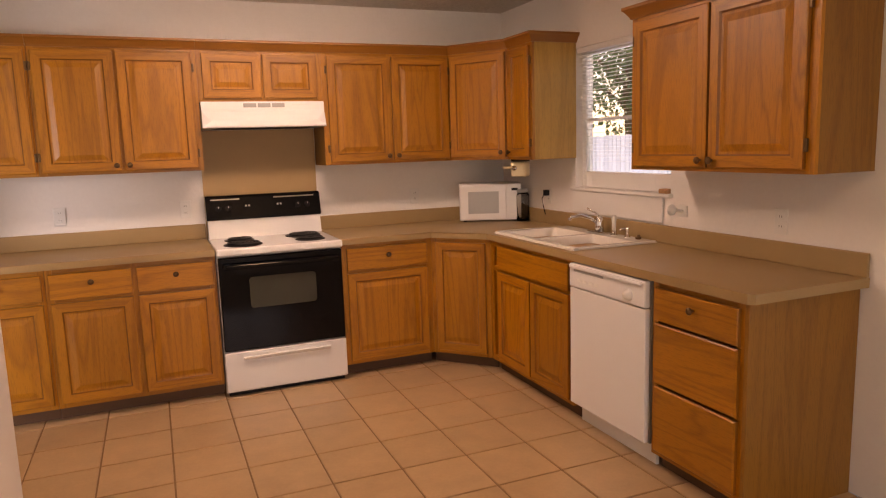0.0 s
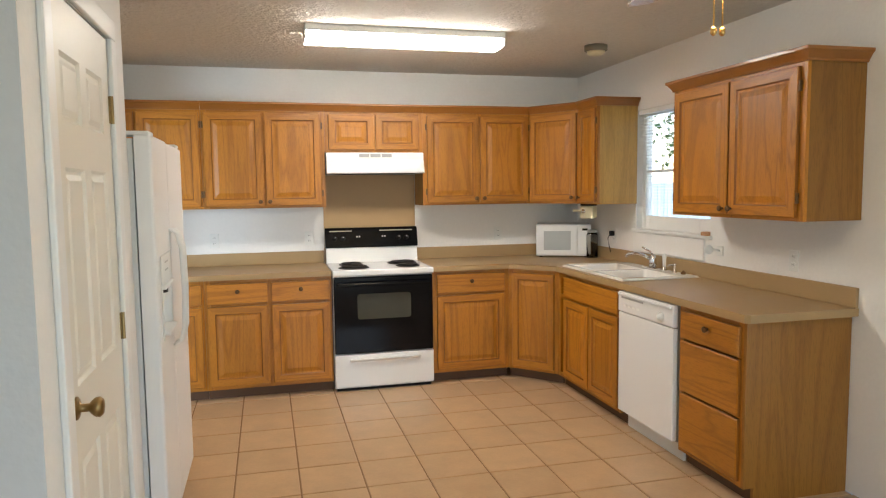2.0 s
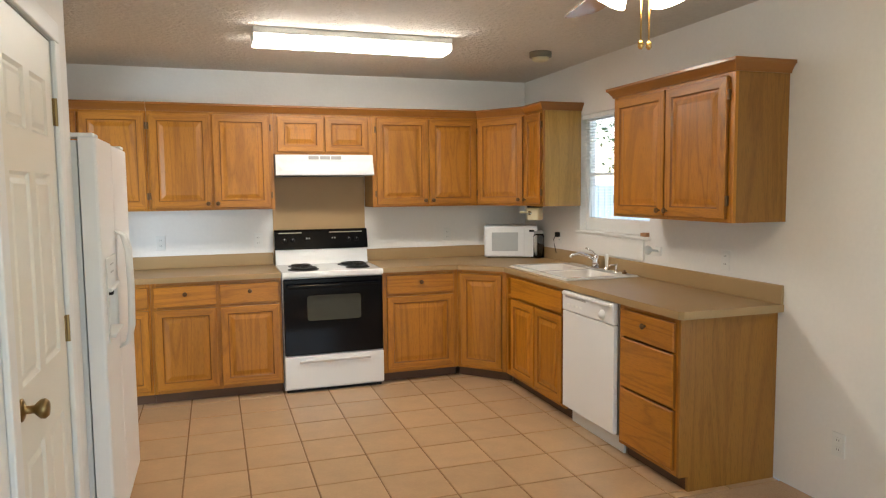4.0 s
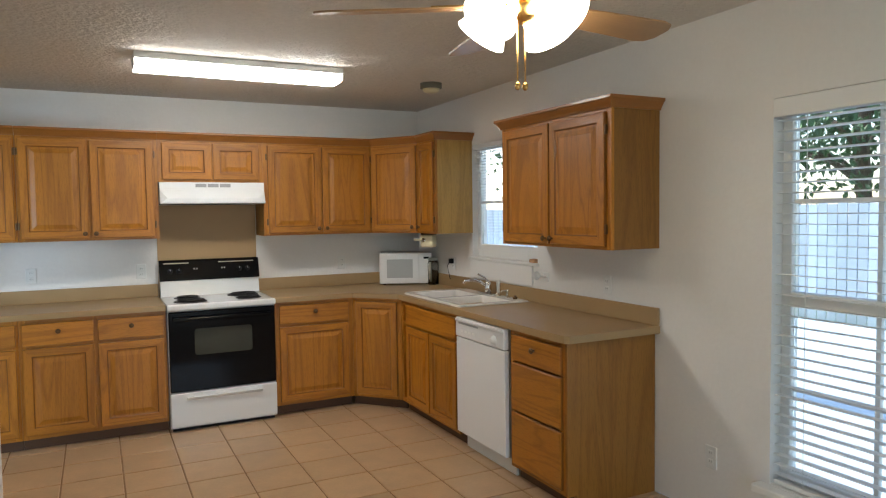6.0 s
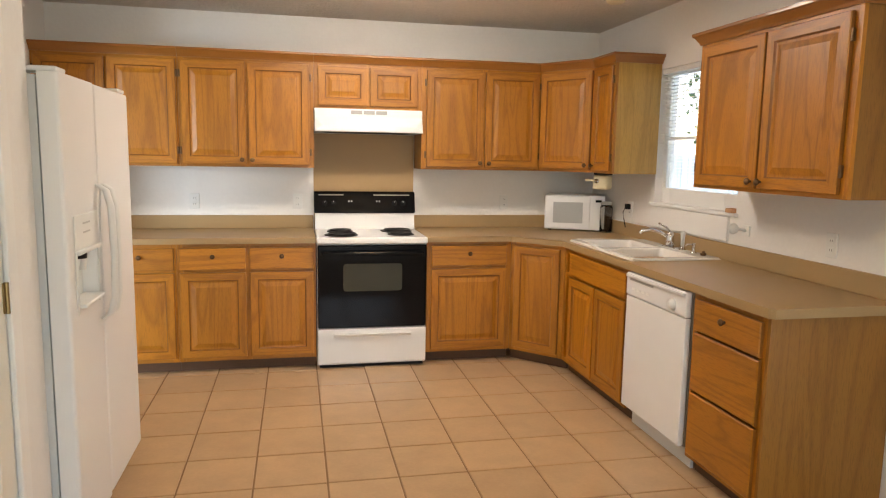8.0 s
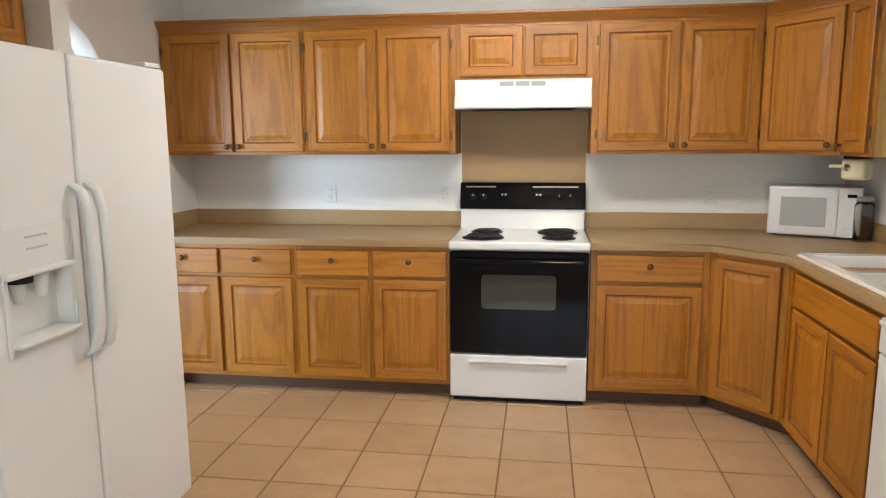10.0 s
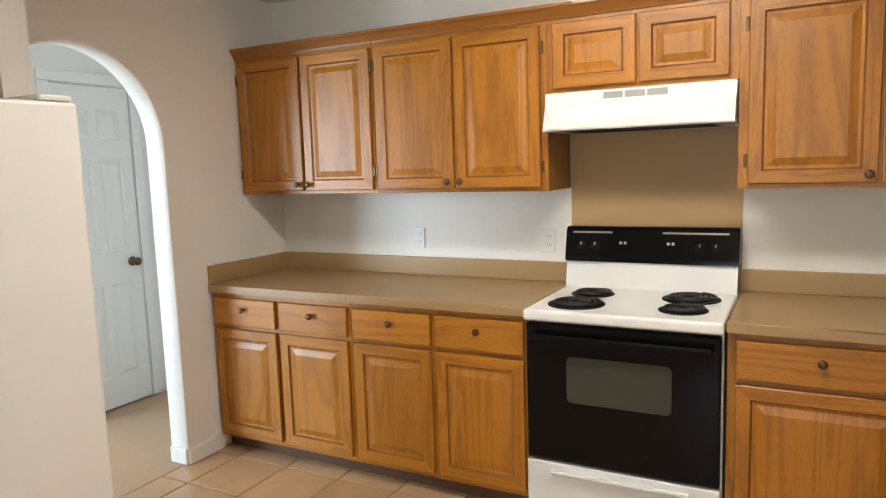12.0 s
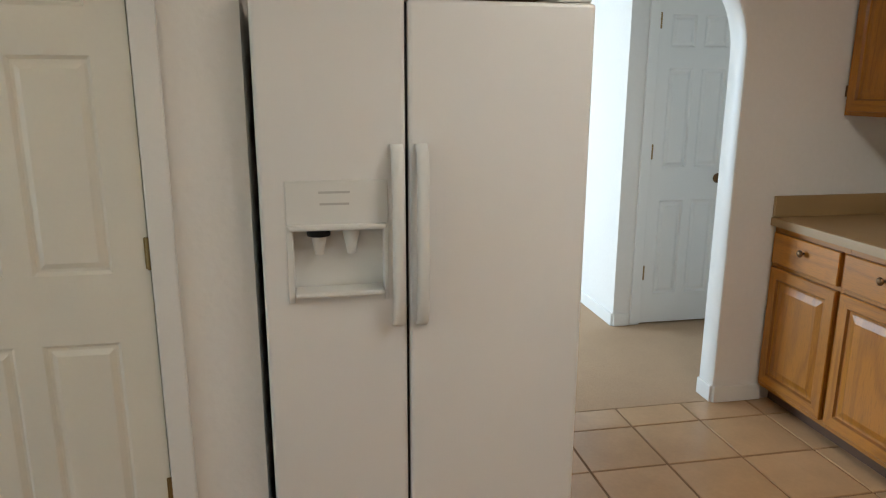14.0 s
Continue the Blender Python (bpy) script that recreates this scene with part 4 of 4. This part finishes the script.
# ---- things on the worktop ----
def microwave():
    m = thing("microwave", "small white microwave oven set across the corner", "microwave", pose(1.775, -0.225, 0.915, 0, 0, -24))
    w, d, h = 0.455, 0.30, 0.278
    part("case", solid(0, w, 0.0, d, 0.012, h, bevel=0.008), DGREY, m)
    part("front", solid(0.0, w, -0.022, -0.001, 0.010, h, bevel=0.006), WHITE, m)
    dr = part("door", solid(0.005, 0.345, -0.032, -0.0225, 0.016, h - 0.006, bevel=0.006), WHITE, m)
    part("window", solid(0.065, 0.290, -0.0338, -0.0315, 0.062, h - 0.055, bevel=0.001), PORCELAIN, dr, "grey mesh door window")
    part("display", solid(0.385, 0.430, -0.0245, -0.0218, h - 0.052, h - 0.034), BLACK, m)
    for j in range(4):
        for i in range(3):
            part("button", solid(0.375 + 0.023 * i, 0.392 + 0.023 * i, -0.0238, -0.0216, 0.085 + 0.025 * j, 0.102 + 0.025 * j), PLASTIC, m)
    part("door_button", solid(0.375, 0.438, -0.026, -0.0216, 0.030, 0.062, bevel=0.003), PLASTIC, m)
    for x in (0.04, w - 0.04):
        for y in (0.03, d - 0.03):
            part("foot", solid(x - 0.012, x + 0.012, y - 0.012, y + 0.012, 0, 0.012), BLACKM, m)


microwave()


def blender_jug():
    b = thing("glass_jar", "smoked glass jar standing beside the microwave", "jar", pose(2.195, -0.43, 0.915))
    part("jar", lathe([(0.045, 0), (0.048, 0.004), (0.048, 0.19), (0.040, 0.21), (0.037, 0.21), (0.044, 0.18), (0.044, 0.01), (0.004, 0.008)], 24), SMOKED, b, "", None, True)
    part("lid", lathe([(0.042, 0.2105), (0.042, 0.232), (0.030, 0.236), (0.003, 0.236)], 24), GREY, b, "", None, True)


blender_jug()


def can_opener():
    c = thing("can_opener", "cream can opener mounted beneath the corner cabinet", "can opener", pose(2.02, -0.70, 1.260, 0, 0, -50))
    part("mount", solid(-0.05, 0.06, -0.03, 0.05, 0.098, 0.115, bevel=0.004), BLACKM, c)
    part("body", solid(-0.055, 0.06, -0.035, 0.055, -0.005, 0.0975, bevel=0.016, seg=3), CREAM, c)
    part("cutter", lathe([(0.017, 0), (0.017, 0.012), (0.006, 0.016), (0.002, 0.024)], 14, None, pose(-0.02, -0.035, 0.055, 90)), CHROME, c, "", None, True)
    part("lever", solid(-0.105, -0.03, -0.052, -0.037, 0.052, 0.068, bevel=0.005), CREAM, c)


can_opener()

holder = thing("towel_holder", "white paper towel holder screwed to the wall", "towel holder", pose(RX - 0.001, -2.035, 1.10))
part("plate", solid(-0.008, 0.0, -0.03, 0.03, -0.03, 0.03, bevel=0.003), PLASTIC, holder)
part("arm", tube([(-0.006, 0, 0), (-0.05, 0, 0.01), (-0.085, 0, 0.012)], 0.008, 8), PLASTIC, holder, "", None, True)
part("disc", lathe([(0.028, 0), (0.030, 0.006), (0.022, 0.014), (0.003, 0.016)], 18, None, pose(-0.085, -0.008, 0.012, -90)), PLASTIC, holder, "", None, True)
sponge = tagged(new("sponge", mesh_of("sponge", solid(RX - 0.022, RX + 0.028, -1.925, -1.855, KZ0 - 0.001, KZ0 + 0.024, bevel=0.006), TERRA)), "orange sponge lying on the window sill", "sponge")


def outlet(at, label, kind="outlet", plug=False):
    o = thing("wall_" + kind, label, kind, at)
    part("plate", solid(-0.035, 0.035, -0.006, 0, -0.057, 0.057, bevel=0.003), PLASTIC, o)
    if kind == "outlet":
        for z in (-0.022, 0.022):
            s = part("socket", solid(-0.016, 0.016, -0.008, -0.0055, z - 0.014, z + 0.014, bevel=0.002), PLASTIC, o)
            for x in (-0.006, 0.006):
                part("slot", solid(x - 0.001, x + 0.001, -0.0085, -0.0078, z - 0.004, z + 0.006), BLACKM, s)
        if plug:
            part("plug", solid(-0.018, 0.018, -0.042, -0.0082, 0.002, 0.042, bevel=0.005), BLACKM, o)
            part("cable", tube([(0, -0.04, 0.02), (-0.01, -0.055, -0.02), (0.0, -0.05, -0.07), (0.01, -0.04, -0.13)], 0.003, 6), BLACKM, o, "", None, True)
    else:
        part("rocker", solid(-0.005, 0.005, -0.014, -0.0055, -0.010, 0.010, bevel=0.002), PLASTIC, o)
    return o


outlet(pose(-0.86, -0.001, 1.115), "white duplex outlet above the short worktop")
outlet(pose(-0.12, -0.001, 1.115), "white duplex outlet beside the range")
outlet(pose(1.505, -0.001, 1.115), "white duplex outlet above the corner worktop")
outlet(pose(RX - 0.001, -0.69, 1.11, 0, 0, -90), "white outlet with a black plug by the jar", plug=True)
outlet(pose(RX - 0.001, -2.654, 1.10, 0, 0, -90), "white outlet on the wall beneath the hung cabinet")
outlet(pose(RX - 0.001, -3.43, 0.31, 0, 0, -90), "white outlet low on the painted wall")


# ---- ceiling ----
def strip_light():
    s = thing("ceiling_light", "long lit fluorescent wraparound ceiling light", "ceiling light", pose(0.41, -1.465, H))
    part("pan", solid(-0.612, 0.612, -0.125, 0.125, -0.040, -0.001, bevel=0.004), PLASTIC, s)
    bm = bmesh.new()
    prof = [(-0.112, -0.0405), (-0.120, -0.056), (-0.108, -0.078), (-0.08, -0.086), (0.08, -0.086), (0.108, -0.078), (0.120, -0.056), (0.112, -0.0405)]
    prism(prof, -0.605, 0.605, bm, Matrix(((0, 0, 1, 0), (1, 0, 0, 0), (0, 1, 0, 0), (0, 0, 0, 1))))
    part("diffuser", bm, TUBE, s, "glowing ribbed acrylic diffuser")
    for x in (-0.612, 0.6055):
        part("end_cap", solid(x, x + 0.0065, -0.112, 0.112, -0.080, -0.0405, bevel=0.002, seg=1), PLASTIC, s)


strip_light()


def smoke_alarm():
    s = thing("smoke_detector", "round cream smoke detector on the ceiling", "smoke detector", pose(1.77, -1.32, H))
    part("base", lathe([(0.078, -0.001), (0.078, -0.036), (0.070, -0.040), (0.004, -0.040)], 24), ALARM, s, "", None, True)
    part("cover", lathe([(0.062, -0.0405), (0.056, -0.058), (0.040, -0.066), (0.004, -0.067)], 24), CREAM, s, "", None, True)


smoke_alarm()


def ceiling_fan():
    f = thing("ceiling_fan", "brass ceiling fan with wooden blades and lit glass shades", "ceiling fan", pose(0.695, -4.145, H))
    part("canopy", lathe([(0.075, -0.001), (0.075, -0.02), (0.05, -0.055), (0.015, -0.065)], 24), GOLD, f, "", None, True)
    part("rod", lathe([(0.012, -0.06), (0.012, -0.20)], 12), GOLD, f, "", None, True)
    part("motor", lathe([(0.03, -0.195), (0.10, -0.21), (0.125, -0.24), (0.125, -0.295), (0.10, -0.32), (0.06, -0.33)], 28), GOLD, f, "", None, True)
    part("light_kit", lathe([(0.05, -0.33), (0.06, -0.34), (0.06, -0.365), (0.035, -0.385), (0.008, -0.39)], 24), GOLD, f, "", None, True)
    for k in range(5):
        m = pose(0, 0, -0.342, 0, 0, 72 * k + 6) @ pose(0, 0, 0, -12, 0, 0)
        out = [(0.17, -0.045), (0.30, -0.058), (0.54, -0.070), (0.58, -0.060), (0.60, -0.03), (0.60, 0.03), (0.58, 0.060), (0.54, 0.070), (0.30, 0.058), (0.17, 0.045)]
        bl = part("blade", prism(out, -0.003, 0.003), FANWOOD, f, "wooden fan blade", m)
        part("bracket", solid(0.09, 0.26, -0.018, 0.018, 0.004, 0.010, bevel=0.002), GOLD, bl)
    for k in range(4):
        a = 90 * k + 22
        m = pose(0, 0, -0.315, 0, 0, a) @ pose(0.066, 0, 0, 0, 136, 0)
        rows = [(0.024, 0.0), (0.034, 0.02), (0.056, 0.05), (0.064, 0.085), (0.080, 0.118), (0.076, 0.118), (0.058, 0.083), (0.050, 0.05), (0.024, 0.02), (0.004, 0.02)]
        part("shade", lathe(rows, 24), LAMPGLASS, f, "glowing frosted glass bell shade", m, True)
        c, d = math.cos(radians(a)), math.sin(radians(a))
        part("arm", tube([(0.04 * c, 0.04 * d, -0.344), (0.075 * c, 0.075 * d, -0.342)], 0.012, 8), GOLD, f, "", None, True)
    for x in (-0.014, 0.012):
        c = part("pull_chain", tube([(x, 0, -0.39), (x, 0, -0.555)], 0.0024, 6), GOLD, f)
        part("fob", lathe([(0.003, -0.556), (0.008, -0.562), (0.008, -0.574), (0.003, -0.580)], 10, None, Matrix.Translation((x, 0, 0))), GOLD, c, "", None, True)


ceiling_fan()

# ---- outside ----
structure("ground", solid(-60, 60, -60, 60, -0.30, -0.16), GRASS, "sunlit lawn behind the house")
structure("patio", solid(2.42, 8.9, -8.5, 14.0, -0.159, -0.09), CONCRETE, "concrete patio slab tinted pale blue")
structure("porch_beam", solid(4.55, 4.95, -8.5, 1.5, 2.61, 2.78), BRICKM)
post = thing("porch_post", "white painted porch post on the patio", "post", pose(4.75, -4.05, -0.09))
part("shaft", solid(-0.06, 0.06, -0.06, 0.06, 0.02, 2.7, bevel=0.006), BRICKM, post)
part("foot", solid(-0.08, 0.08, -0.08, 0.08, 0.0, 0.02), BRICKM, post)
fence = thing("fence", "weathered board fence across the yard, tinted pale blue", "fence", pose(9.2, 0, -0.16))
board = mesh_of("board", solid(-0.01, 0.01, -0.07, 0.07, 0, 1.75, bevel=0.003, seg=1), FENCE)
for k in range(140):
    b = new("board", board)
    b.parent, b.matrix_basis = fence, pose(random.uniform(-0.004, 0.004), 14 - 0.152 * k, random.uniform(-0.015, 0.015))
for z in (0.4, 1.4):
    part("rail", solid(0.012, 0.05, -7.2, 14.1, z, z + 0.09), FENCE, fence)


def tree(x, y, h, seed):
    rnd = random.Random(seed)
    t = thing("tree", "leafy garden tree beyond the fence", "tree", pose(x, y, -0.17), "garden trees")
    bm = tube([(0, 0, 0), (0.05, 0.03, h * 0.3), (0.0, 0.1, h * 0.55), (0.1, 0.05, h * 0.85)], 0.14, 8)
    for k in range(7):
        a, z = rnd.uniform(0, 6.28), h * rnd.uniform(0.35, 0.7)
        tube([(0.03, 0.05, z), (0.7 * math.cos(a), 0.7 * math.sin(a), z + 0.5), (1.5 * math.cos(a), 1.5 * math.sin(a), z + 0.8)], 0.045, 6, bm)
    part("trunk", bm, BARK, t)
    verts, faces = [], []
    for k in range(2600):
        d = Vector((rnd.gauss(0, 1), rnd.gauss(0, 1), rnd.gauss(0, 0.8))).normalized() * (rnd.random() ** 0.4)
        lump = 1 + 0.35 * noise.noise(d * 2.5 + Vector((seed, 0, 0)))
        c = Vector((d.x * 2.1 * lump, d.y * 2.1 * lump, h * 0.68 + d.z * h * 0.36 * lump))
        q = Euler((rnd.uniform(0, 6.28), rnd.uniform(0, 6.28), rnd.uniform(0, 6.28))).to_matrix()
        s = rnd.uniform(0.06, 0.13)
        n = len(verts)
        verts += [c + q @ Vector(p) * s for p in ((-1, 0, 0), (0, -0.5, 0.1), (1, 0, 0), (0, 0.5, 0.1))]
        faces.append((n, n + 1, n + 2, n + 3))
    me = bpy.data.meshes.new("crown")
    me.from_pydata(verts, [], faces)
    me.materials.append(LEAF)
    ob = new("crown", me)
    ob.parent = t


for i, (x, y, h) in enumerate(((12.4, -1.0, 5.0), (12.8, 2.4, 5.4), (12.2, -5.2, 4.8), (14.0, -8.6, 6.0), (13.0, 5.6, 5.2), (13.4, 8.8, 5.0), (12.6, 11.8, 5.3))):
    tree(x, y, h, i + 3)

# ---- floor tiles ----
P, PY, TX, TY = 0.327, 0.335, -0.002, -1.345
full = mesh_of("tile", solid(0.0046, P - 0.0046, 0.0046, PY - 0.0046, -0.012, 0.0, bevel=0.002, seg=1), TILE)
floor = bpy.data.objects["floor"]
for i in range(-6, 8):
    for j in range(-6, 5):
        x0, x1 = max(TX + i * P, LX - 0.02), min(TX + (i + 1) * P, RX)
        y0, y1 = max(TY + j * PY, -3.085), min(TY + (j + 1) * PY, 0)
        if x1 - x0 < 0.02 or y1 - y0 < 0.02:
            continue
        whole = x1 - x0 > P - 0.001 and y1 - y0 > PY - 0.001
        me = full if whole else mesh_of("tile", solid(0.0046, x1 - x0 - 0.0046, 0.0046, y1 - y0 - 0.0046, -0.012, 0.0, bevel=0.002, seg=1), TILE)
        o = new("tile", me)
        o.parent, o.location = floor, (x0, y0, random.uniform(-0.0006, 0.0006))
